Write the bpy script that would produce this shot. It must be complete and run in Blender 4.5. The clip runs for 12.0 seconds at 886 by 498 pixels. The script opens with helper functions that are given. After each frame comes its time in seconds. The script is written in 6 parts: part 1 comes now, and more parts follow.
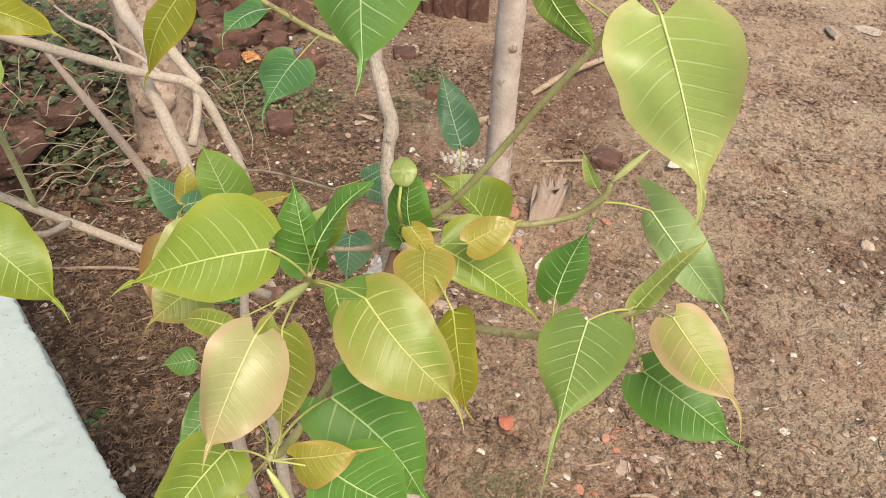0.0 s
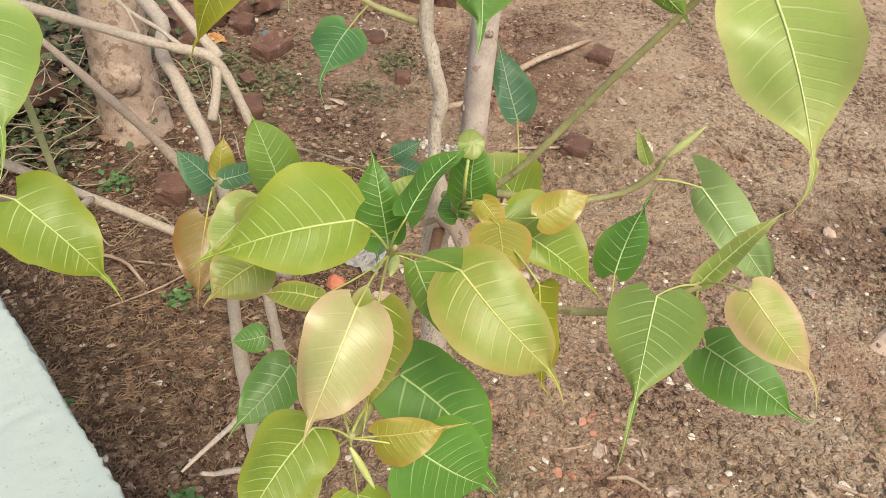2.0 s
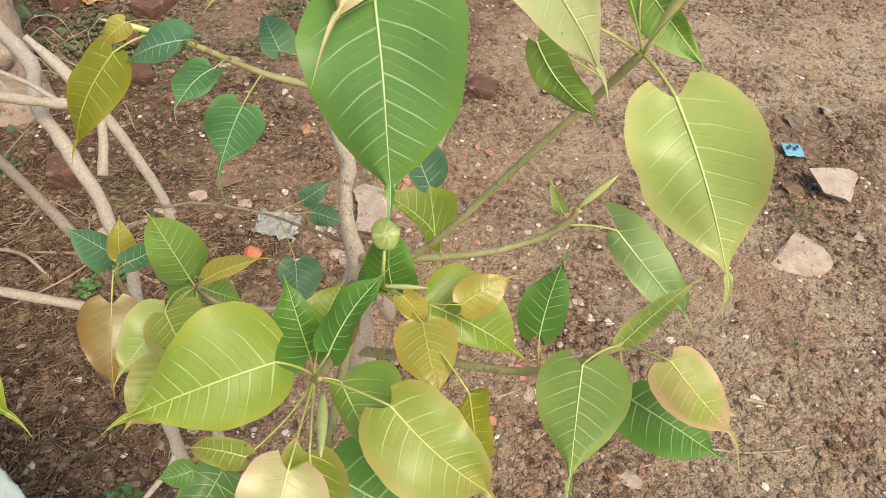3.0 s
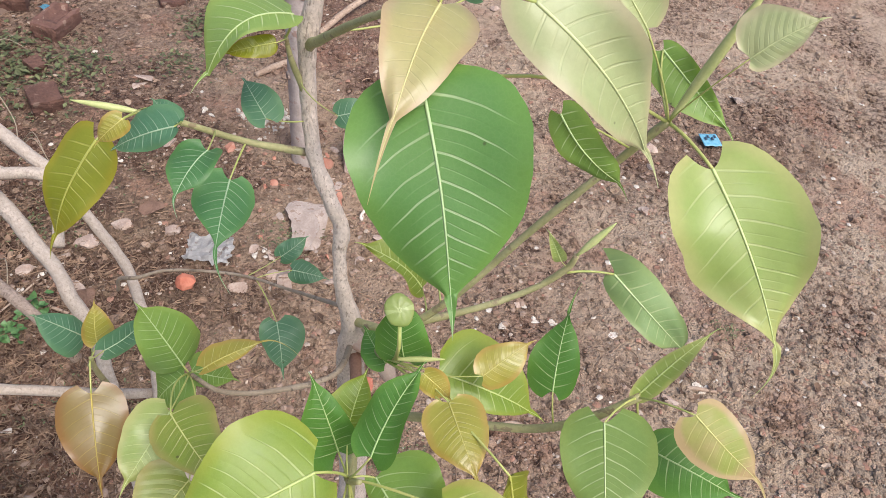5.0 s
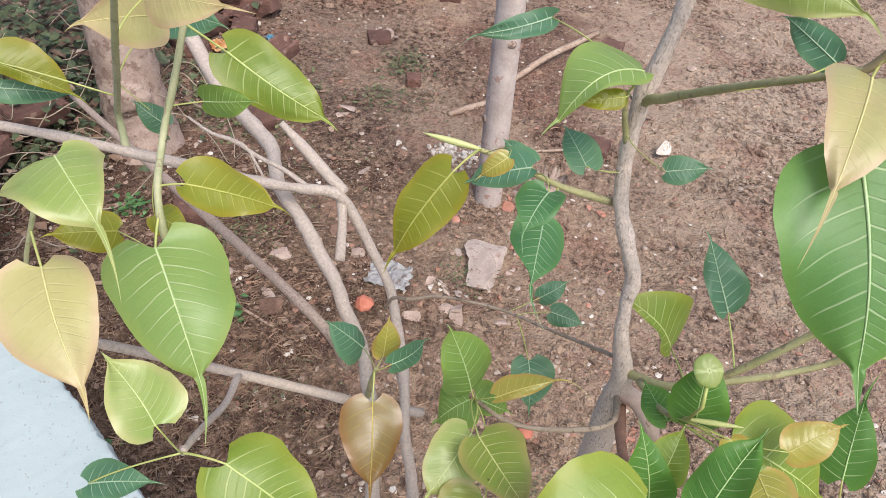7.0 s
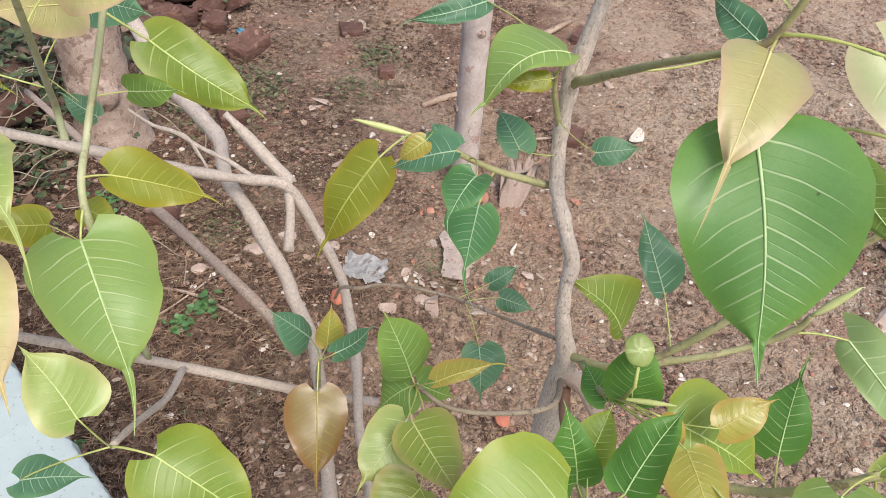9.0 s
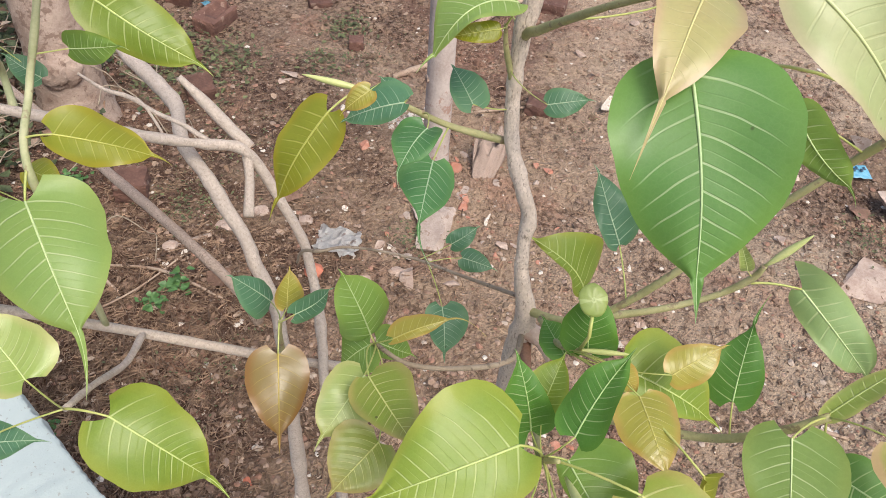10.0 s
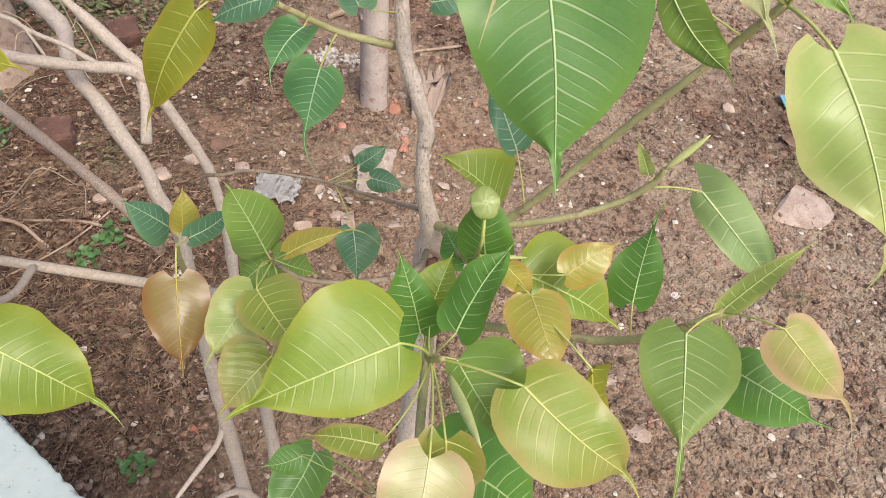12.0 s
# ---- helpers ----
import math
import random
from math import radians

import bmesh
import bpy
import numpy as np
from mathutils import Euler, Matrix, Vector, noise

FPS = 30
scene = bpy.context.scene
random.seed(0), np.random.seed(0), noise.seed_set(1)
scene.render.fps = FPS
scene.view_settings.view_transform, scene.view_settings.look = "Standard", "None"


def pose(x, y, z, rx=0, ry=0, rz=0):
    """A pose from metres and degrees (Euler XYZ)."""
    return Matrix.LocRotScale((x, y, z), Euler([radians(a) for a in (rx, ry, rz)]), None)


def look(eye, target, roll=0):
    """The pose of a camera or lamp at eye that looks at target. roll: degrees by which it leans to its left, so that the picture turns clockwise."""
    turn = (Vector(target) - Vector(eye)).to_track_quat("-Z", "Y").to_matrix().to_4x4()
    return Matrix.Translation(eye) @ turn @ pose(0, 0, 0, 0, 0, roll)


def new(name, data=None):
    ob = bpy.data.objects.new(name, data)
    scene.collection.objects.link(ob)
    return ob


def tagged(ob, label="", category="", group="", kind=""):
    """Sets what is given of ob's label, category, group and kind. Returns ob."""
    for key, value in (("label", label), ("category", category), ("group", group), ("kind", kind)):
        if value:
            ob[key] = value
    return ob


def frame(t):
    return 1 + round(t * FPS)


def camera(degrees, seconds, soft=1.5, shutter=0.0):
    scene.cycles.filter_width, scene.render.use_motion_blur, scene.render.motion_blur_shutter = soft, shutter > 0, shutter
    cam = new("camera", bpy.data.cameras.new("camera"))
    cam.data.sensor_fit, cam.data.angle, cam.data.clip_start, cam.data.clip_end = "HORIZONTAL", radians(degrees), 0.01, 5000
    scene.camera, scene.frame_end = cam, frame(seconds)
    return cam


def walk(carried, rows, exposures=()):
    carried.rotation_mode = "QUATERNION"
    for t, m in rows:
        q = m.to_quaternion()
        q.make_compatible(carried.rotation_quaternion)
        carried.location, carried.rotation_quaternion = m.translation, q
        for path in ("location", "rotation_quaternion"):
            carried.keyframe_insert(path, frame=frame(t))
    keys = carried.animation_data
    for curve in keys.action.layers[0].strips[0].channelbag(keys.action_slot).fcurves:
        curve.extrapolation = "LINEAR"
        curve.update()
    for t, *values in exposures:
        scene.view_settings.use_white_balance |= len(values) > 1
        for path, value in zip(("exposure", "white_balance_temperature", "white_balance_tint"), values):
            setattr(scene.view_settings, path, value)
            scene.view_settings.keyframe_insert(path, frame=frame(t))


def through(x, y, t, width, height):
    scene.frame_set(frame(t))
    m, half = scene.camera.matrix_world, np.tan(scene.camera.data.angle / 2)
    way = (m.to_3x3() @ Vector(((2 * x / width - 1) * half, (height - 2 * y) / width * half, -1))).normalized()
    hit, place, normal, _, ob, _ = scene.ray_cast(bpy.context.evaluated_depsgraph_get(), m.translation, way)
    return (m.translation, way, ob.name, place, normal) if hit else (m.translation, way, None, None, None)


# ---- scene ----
cam = camera(60.98, 12.0, 0.8)
PATH = [
    (0, (0.1683, 0.1611, 1.6778), (0.0077, 1.2735, 0.6844), 3.61),
    (0.5, (0.1614, 0.1505, 1.6720), (0.0294, 1.2640, 0.6756), 5.03),
    (1, (0.1541, 0.1377, 1.6714), (0.0357, 1.2575, 0.6804), 5.68),
    (1.5, (0.1319, 0.1287, 1.6684), (-0.0009, 1.2247, 0.6530), 5.64),
    (2, (0.1106, 0.1527, 1.6632), (0.0393, 1.2638, 0.6581), 6.73),
    (2.5, (0.1065, 0.1906, 1.6818), (0.1483, 1.2510, 0.6217), 5.91),
    (3, (0.0997, 0.2166, 1.7166), (0.2068, 1.2416, 0.6266), 8.07),
    (3.2, (0.0939, 0.2232, 1.7196), (0.2182, 1.2380, 0.6220), 8.57),
    (4.8, (0.0626, 0.2536, 1.7242), (0.3315, 1.2579, 0.6431), 10.06),
    (5, (0.0557, 0.2553, 1.7259), (0.3120, 1.2696, 0.6510), 9.94),
    (5.5, (0.0393, 0.2566, 1.7284), (0.2375, 1.2939, 0.6632), 9.03),
    (6, (0.0173, 0.2518, 1.7352), (0.1042, 1.3320, 0.6982), 5.17),
    (6.5, (-0.0095, 0.2468, 1.7310), (-0.0136, 1.3350, 0.6986), 4.92),
    (7, (-0.0275, 0.2489, 1.7254), (-0.0697, 1.3284, 0.6848), 5.75),
    (7.2, (-0.0324, 0.2514, 1.7305), (-0.0895, 1.3536, 0.7147), 5.75),
    (8.8, (-0.0078, 0.2513, 1.7265), (-0.0268, 1.3358, 0.6904), 5.88),
    (9, (-0.0016, 0.2497, 1.7242), (-0.0082, 1.3214, 0.6748), 5.77),
    (9.5, (0.0060, 0.2506, 1.7179), (0.0146, 1.2852, 0.6318), 5.29),
    (10, (0.0112, 0.2440, 1.7175), (0.0535, 1.2825, 0.6359), 6.44),
    (10.5, (0.0147, 0.2401, 1.7158), (0.0774, 1.2696, 0.6267), 6.88),
    (11, (0.0207, 0.2378, 1.7116), (0.1027, 1.2482, 0.6060), 7.43),
    (11.5, (0.0311, 0.2381, 1.7073), (0.1428, 1.2289, 0.5866), 7.92),
    (12, (0.0432, 0.2352, 1.6998), (0.1866, 1.1971, 0.5578), 8.78),
]
walk(cam, [(t, look(eye, target, roll)) for t, eye, target, roll in PATH], [(0, 0.05, 7400, 5), (3, 0.05, 7400, 2), (5, 0.05, 6250, 10), (7, 0.05, 6200, 10), (9, 0.05, 6350, 8), (12, 0.05, 6700, 9)])

# ---- world and light ----
world = bpy.data.worlds.new("overcast_sky")
scene.world = world
world.use_nodes = True
wn = world.node_tree
sky = wn.nodes.new("ShaderNodeTexSky")
sky.sky_type = 'NISHITA'
sky.sun_disc = False
sky.sun_elevation, sky.sun_rotation = radians(58), radians(150)
sky.air_density, sky.dust_density = 1.0, 4.0
wn.links.new(sky.outputs[0], wn.nodes["Background"].inputs[0])
wn.nodes["Background"].inputs[1].default_value = 0.20
sun = new("sun", bpy.data.lights.new("sun", 'SUN'))
sun.data.energy, sun.data.angle, sun.data.color = 2.4, radians(28), (1.0, 0.95, 0.88)
sun.matrix_world = look((0, 0, 8), Vector((0, 0, 8)) - Vector((math.sin(radians(150)) * math.cos(radians(58)), math.cos(radians(150)) * math.cos(radians(58)), math.sin(radians(58)))))


# ---- materials ----
def material(name):
    m = bpy.data.materials.new(name)
    m.use_nodes = True
    nt = m.node_tree
    return m, nt, nt.nodes["Principled BSDF"]


def maths(nt, op, a, b=None, clamp=False):
    n = nt.nodes.new("ShaderNodeMath")
    n.operation, n.use_clamp = op, clamp
    for i, v in enumerate((a, b)):
        if v is None:
            continue
        if isinstance(v, (int, float)):
            n.inputs[i].default_value = v
        else:
            nt.links.new(v, n.inputs[i])
    return n.outputs[0]


def span(nt, value, a, b, c=0.0, d=1.0):
    n = nt.nodes.new("ShaderNodeMapRange")
    n.interpolation_type = 'SMOOTHSTEP'
    nt.links.new(value, n.inputs[0])
    for i, v in enumerate((a, b, c, d)):
        n.inputs[i + 1].default_value = v
    return n.outputs[0]


def mix(nt, factor, a, b, blend='MIX'):
    n = nt.nodes.new("ShaderNodeMix")
    n.data_type, n.blend_type = 'RGBA', blend
    for i, v in ((0, factor), (6, a), (7, b)):
        if isinstance(v, (int, float)):
            n.inputs[i].default_value = v
        elif isinstance(v, tuple):
            n.inputs[i].default_value = (*v, 1.0)
        else:
            nt.links.new(v, n.inputs[i])
    return n.outputs[2]


def noise_tex(nt, coord, scale, detail=4.0, rough=0.6):
    n = nt.nodes.new("ShaderNodeTexNoise")
    n.inputs["Scale"].default_value, n.inputs["Detail"].default_value, n.inputs["Roughness"].default_value = scale, detail, rough
    if coord is not None:
        nt.links.new(coord, n.inputs["Vector"])
    return n.outputs["Fac"]


def bump(nt, height, strength, distance, normal=None):
    n = nt.nodes.new("ShaderNodeBump")
    n.inputs["Strength"].default_value, n.inputs["Distance"].default_value = strength, distance
    nt.links.new(height, n.inputs["Height"])
    if normal is not None:
        nt.links.new(normal, n.inputs["Normal"])
    return n.outputs[0]


def coords(nt, which="Object"):
    return nt.nodes.new("ShaderNodeTexCoord").outputs[which]


def geo_random(nt):
    return nt.nodes.new("ShaderNodeNewGeometry").outputs["Random Per Island"]


def obj_random(nt):
    return nt.nodes.new("ShaderNodeObjectInfo").outputs["Random"]


VEINS = 6.4


def leaf_material(name, base, second, vein, through, rough=0.36, spread=0.5, tip=0.0, gloss=0.42, ribs=0.9, wax=0.0, shine=0.36):
    """A blade with pale side veins; u runs across, v from the stalk to the tip."""
    m, nt, bsdf = material(name)
    uv = nt.nodes.new("ShaderNodeUVMap")
    xyz = nt.nodes.new("ShaderNodeSeparateXYZ")
    nt.links.new(uv.outputs[0], xyz.inputs[0])
    across = maths(nt, 'ABSOLUTE', maths(nt, 'SUBTRACT', maths(nt, 'MULTIPLY', xyz.outputs[0], 2.0), 1.0))
    along = xyz.outputs[1]
    obj = coords(nt)
    rand = obj_random(nt)
    blotch = noise_tex(nt, obj, 32.0, 3.0)
    fine = noise_tex(nt, obj, 420.0, 3.0)
    # side veins leave the midrib on either hand and bend towards the tip near the margin
    flat = nt.nodes.new("ShaderNodeUVMap")
    flat.uv_map = "Metric"
    fxy = nt.nodes.new("ShaderNodeSeparateXYZ")
    nt.links.new(flat.outputs[0], fxy.inputs[0])
    wide, far = maths(nt, 'ABSOLUTE', fxy.outputs[0]), fxy.outputs[1]
    wob = maths(nt, 'MULTIPLY', noise_tex(nt, obj, 55.0, 1.0), 0.035)
    slope = maths(nt, 'ADD', 0.26, maths(nt, 'MULTIPLY', far, 0.42))
    curve = maths(nt, 'ADD', maths(nt, 'MULTIPLY', wide, slope), maths(nt, 'MULTIPLY', maths(nt, 'MULTIPLY', wide, wide), 0.42))
    start = maths(nt, 'ADD', maths(nt, 'SUBTRACT', far, curve), wob)
    warped = maths(nt, 'MULTIPLY', start, maths(nt, 'ADD', 1.0, maths(nt, 'MULTIPLY', start, 0.22)))
    stagger = maths(nt, 'MULTIPLY', maths(nt, 'GREATER_THAN', fxy.outputs[0], 0.0), 0.32)
    phase = maths(nt, 'ADD', maths(nt, 'MULTIPLY', warped, VEINS), stagger)
    off = maths(nt, 'ABSOLUTE', maths(nt, 'SUBTRACT', maths(nt, 'FRACT', phase), 0.5))
    width = maths(nt, 'MAXIMUM', maths(nt, 'SUBTRACT', 0.070, maths(nt, 'MULTIPLY', wide, 0.10)), 0.026)
    side = maths(nt, 'SUBTRACT', 1.0, maths(nt, 'DIVIDE', off, width), clamp=True)
    side = maths(nt, 'MULTIPLY', side, 1.7, clamp=True)
    side = maths(nt, 'MULTIPLY', side, span(nt, across, 0.50, 0.92, 1.0, 0.0))
    side = maths(nt, 'MULTIPLY', side, span(nt, along, 0.80, 0.96, 1.0, 0.0))
    minor = maths(nt, 'SUBTRACT', 1.0, maths(nt, 'DIVIDE', maths(nt, 'SUBTRACT', 0.5, off), 0.04), clamp=True)
    minor = maths(nt, 'MULTIPLY', minor, span(nt, across, 0.2, 0.6, 0.28, 0.0))
    centre = span(nt, across, 0.0, 0.035, 1.0, 0.0)
    veins = maths(nt, 'MAXIMUM', maths(nt, 'MAXIMUM', side, minor), centre)
    net = nt.nodes.new("ShaderNodeTexVoronoi")
    net.feature = 'DISTANCE_TO_EDGE'
    net.inputs["Scale"].default_value = 620.0
    nt.links.new(obj, net.inputs["Vector"])
    mesh_veins = span(nt, net.outputs["Distance"], 0.0, 0.14, 0.035, 0.0)
    rim = maths(nt, 'ADD', span(nt, across, 0.62, 1.0, 0.0, 0.85), span(nt, along, 0.62, 1.0, 0.0, 0.45 + tip))
    rim = maths(nt, 'MULTIPLY', maths(nt, 'ADD', rim, maths(nt, 'MULTIPLY', maths(nt, 'SUBTRACT', blotch, 0.45), 1.5)), spread * 2.0, clamp=True)
    col = mix(nt, rim, base, second)
    tone = maths(nt, 'ADD', 0.8, maths(nt, 'MULTIPLY', maths(nt, 'ADD', rand, fine), 0.2))
    tn = nt.nodes.new("ShaderNodeCombineColor")
    for i in range(3):
        nt.links.new(tone, tn.inputs[i])
    col = mix(nt, 1.0, col, tn.outputs[0], 'MULTIPLY')
    col = mix(nt, mesh_veins, col, vein)
    col = mix(nt, maths(nt, 'MULTIPLY', maths(nt, 'MULTIPLY', veins, ribs), span(nt, noise_tex(nt, obj, 60.0, 1.0), 0.25, 0.6, 0.55, 0.95)), col, vein)
    # a few specks of dirt
    speck = nt.nodes.new("ShaderNodeTexVoronoi")
    speck.inputs["Scale"].default_value = 75.0
    nt.links.new(obj, speck.inputs["Vector"])
    dirt = maths(nt, 'MULTIPLY', span(nt, speck.outputs["Distance"], 0.03, 0.07, 1.0, 0.0), maths(nt, 'GREATER_THAN', noise_tex(nt, obj, 50.0, 0.0), 0.62))
    col = mix(nt, maths(nt, 'MULTIPLY', dirt, 0.8), col, (0.05, 0.05, 0.02))
    nt.links.new(col, bsdf.inputs["Base Color"])
    nt.links.new(maths(nt, 'ADD', rough, maths(nt, 'MULTIPLY', blotch, 0.2)), bsdf.inputs["Roughness"])
    bsdf.inputs["Specular IOR Level"].default_value = gloss
    bsdf.inputs["Coat Weight"].default_value, bsdf.inputs["Coat Roughness"].default_value = wax, shine
    bsdf.inputs["Coat IOR"].default_value = 1.5 + 0.6 * wax
    pillow = maths(nt, 'MULTIPLY', maths(nt, 'SUBTRACT', 0.5, off), span(nt, across, 0.6, 1.0, 0.9, 0.1))
    relief = maths(nt, 'SUBTRACT', maths(nt, 'ADD', maths(nt, 'MULTIPLY', veins, 0.8), maths(nt, 'MULTIPLY', fine, 0.2)), pillow)
    nrm = bump(nt, relief, 0.5, 0.0009)
    nt.links.new(nrm, bsdf.inputs["Normal"])
    thin = nt.nodes.new("ShaderNodeBsdfTranslucent")
    nt.links.new(mix(nt, 0.45, col, through), thin.inputs[0])
    both = nt.nodes.new("ShaderNodeMixShader")
    both.inputs[0].default_value = 0.34
    nt.links.new(bsdf.outputs[0], both.inputs[1])
    nt.links.new(thin.outputs[0], both.inputs[2])
    nt.links.new(both.outputs[0], nt.nodes["Material Output"].inputs[0])
    return m


LEAF = {
    'lime': leaf_material("leaf_lime", (0.205, 0.300, 0.040), (0.295, 0.340, 0.045), (0.57, 0.65, 0.26), (0.36, 0.47, 0.05), 0.30, ribs=0.8, wax=0.12, shine=0.30),
    'pale': leaf_material("leaf_pale", (0.43, 0.435, 0.175), (0.54, 0.41, 0.225), (0.64, 0.63, 0.29), (0.50, 0.46, 0.15), 0.30, 0.62, gloss=0.5, ribs=0.7, wax=0.45, shine=0.34),
    'mint': leaf_material("leaf_mint", (0.45, 0.51, 0.235), (0.56, 0.50, 0.29), (0.62, 0.66, 0.34), (0.48, 0.52, 0.17), 0.32, 0.5, ribs=0.6, wax=0.3, shine=0.36),
    'fresh': leaf_material("leaf_fresh", (0.30, 0.40, 0.10), (0.46, 0.46, 0.17), (0.56, 0.64, 0.27), (0.42, 0.50, 0.09), 0.30, 0.5, wax=0.3, shine=0.32),
    'sage': leaf_material("leaf_sage", (0.215, 0.330, 0.085), (0.27, 0.355, 0.085), (0.52, 0.62, 0.30), (0.31, 0.43, 0.07), 0.32, 0.4, wax=0.15),
    'soft': leaf_material("leaf_soft", (0.26, 0.39, 0.155), (0.32, 0.42, 0.155), (0.50, 0.60, 0.30), (0.32, 0.44, 0.10), 0.32, 0.4, wax=0.15),
    'blush': leaf_material("leaf_blush", (0.225, 0.312, 0.044), (0.46, 0.335, 0.125), (0.62, 0.63, 0.25), (0.50, 0.40, 0.07), 0.30, 0.30, 0.35, gloss=0.5, wax=0.2, shine=0.30),
    'rosy': leaf_material("leaf_rosy", (0.32, 0.365, 0.08), (0.50, 0.36, 0.185), (0.60, 0.58, 0.22), (0.52, 0.40, 0.08), 0.32, 0.8, 0.4, gloss=0.5, wax=0.15),
    'tan': leaf_material("leaf_tan", (0.51, 0.465, 0.19), (0.57, 0.42, 0.23), (0.66, 0.60, 0.28), (0.54, 0.43, 0.11), 0.34, 0.55, ribs=0.65, wax=0.4),
    'orange': leaf_material("leaf_orange", (0.36, 0.345, 0.055), (0.46, 0.315, 0.075), (0.58, 0.54, 0.18), (0.50, 0.36, 0.04), 0.24, 0.55, gloss=0.6, wax=0.3),
    'bronze': leaf_material("leaf_bronze", (0.29, 0.205, 0.055), (0.30, 0.145, 0.030), (0.48, 0.35, 0.08), (0.40, 0.22, 0.02), 0.32, 0.6, gloss=0.6, wax=0.5, shine=0.33),
    'green': leaf_material("leaf_green", (0.115, 0.256, 0.060), (0.155, 0.300, 0.058), (0.46, 0.60, 0.31), (0.18, 0.36, 0.06), 0.32, 0.4, wax=0.2, shine=0.34),
    'deep': leaf_material("leaf_deep", (0.098, 0.245, 0.042), (0.135, 0.285, 0.042), (0.42, 0.56, 0.24), (0.16, 0.36, 0.03), 0.36, 0.4, wax=0.06, shine=0.36),
    'mid': leaf_material("leaf_mid", (0.178, 0.308, 0.062), (0.23, 0.335, 0.062), (0.46, 0.58, 0.26), (0.27, 0.41, 0.06), 0.33, 0.4, wax=0.12),
    'teal': leaf_material("leaf_teal", (0.084, 0.200, 0.108), (0.127, 0.25, 0.115), (0.36, 0.50, 0.33), (0.14, 0.30, 0.11), 0.36, 0.4, wax=0.1),
    'jade': leaf_material("leaf_jade", (0.082, 0.218, 0.075), (0.12, 0.265, 0.075), (0.42, 0.56, 0.34), (0.14, 0.33, 0.08), 0.35, 0.4, wax=0.1),
    'olive': leaf_material("leaf_olive", (0.235, 0.265, 0.025), (0.32, 0.28, 0.025), (0.44, 0.44, 0.10), (0.38, 0.39, 0.03), 0.29, 0.5, wax=0.1),
}
LEAF_WORDS = {
    'lime': "young lime-green heart-shaped leaf with pale veins", 'pale': "pale glossy yellow-green young heart-shaped leaf",
    'mint': "pale grey-green young leaf with a tan margin", 'fresh': "fresh yellow-green heart-shaped leaf with broad pale midrib",
    'sage': "large sage-green heart-shaped leaf with pale veins", 'jade': "small bluish-green heart-shaped leaf with pale veins", 'soft': "soft pale green leaf with pale veins",
    'rosy': "yellow-green young leaf turning salmon-pink at the margin",
    'blush': "yellow-green young leaf with pinkish margin", 'tan': "tan-orange young leaf with yellow veins",
    'orange': "small orange-yellow new leaf", 'bronze': "shiny bronze-brown new leaf", 'green': "dark green mature heart-shaped leaf with pale veins",
    'deep': "deep green mature heart-shaped leaf with pale veins", 'mid': "mid-green heart-shaped leaf with pale veins", 'teal': "bluish-green small leaf in the shade", 'olive': "olive-yellow leaf",
}


def plain(name, a, b, scale, rough, relief=0.3, depth=0.002, vary=0.0, spots=None, spot_scale=60.0, spot_at=0.62, metal=0.0):
    """Two colours mottled at two scales, with bump, random tone and optional spots."""
    m, nt, bsdf = material(name)
    obj = coords(nt)
    big = noise_tex(nt, obj, scale, 4.0)
    small = noise_tex(nt, obj, scale * 9.0, 5.0, 0.7)
    fac = span(nt, maths(nt, 'ADD', maths(nt, 'MULTIPLY', big, 0.65), maths(nt, 'MULTIPLY', small, 0.35)), 0.34, 0.66)
    col = mix(nt, fac, a, b)
    if spots is not None:
        s = span(nt, noise_tex(nt, obj, spot_scale, 3.0), spot_at, spot_at + 0.06)
        col = mix(nt, maths(nt, 'MULTIPLY', s, 0.85), col, spots)
    if vary:
        h = nt.nodes.new("ShaderNodeHueSaturation")
        r = maths(nt, 'ADD', obj_random(nt), geo_random(nt))
        nt.links.new(maths(nt, 'ADD', 1.0 - vary, maths(nt, 'MULTIPLY', r, vary)), h.inputs["Value"])
        nt.links.new(col, h.inputs["Color"])
        col = h.outputs[0]
    nt.links.new(col, bsdf.inputs["Base Color"])
    bsdf.inputs["Roughness"].default_value = rough
    bsdf.inputs["Metallic"].default_value = metal
    nt.links.new(bump(nt, maths(nt, 'ADD', small, maths(nt, 'MULTIPLY', big, 0.6)), relief, depth), bsdf.inputs["Normal"])
    return m


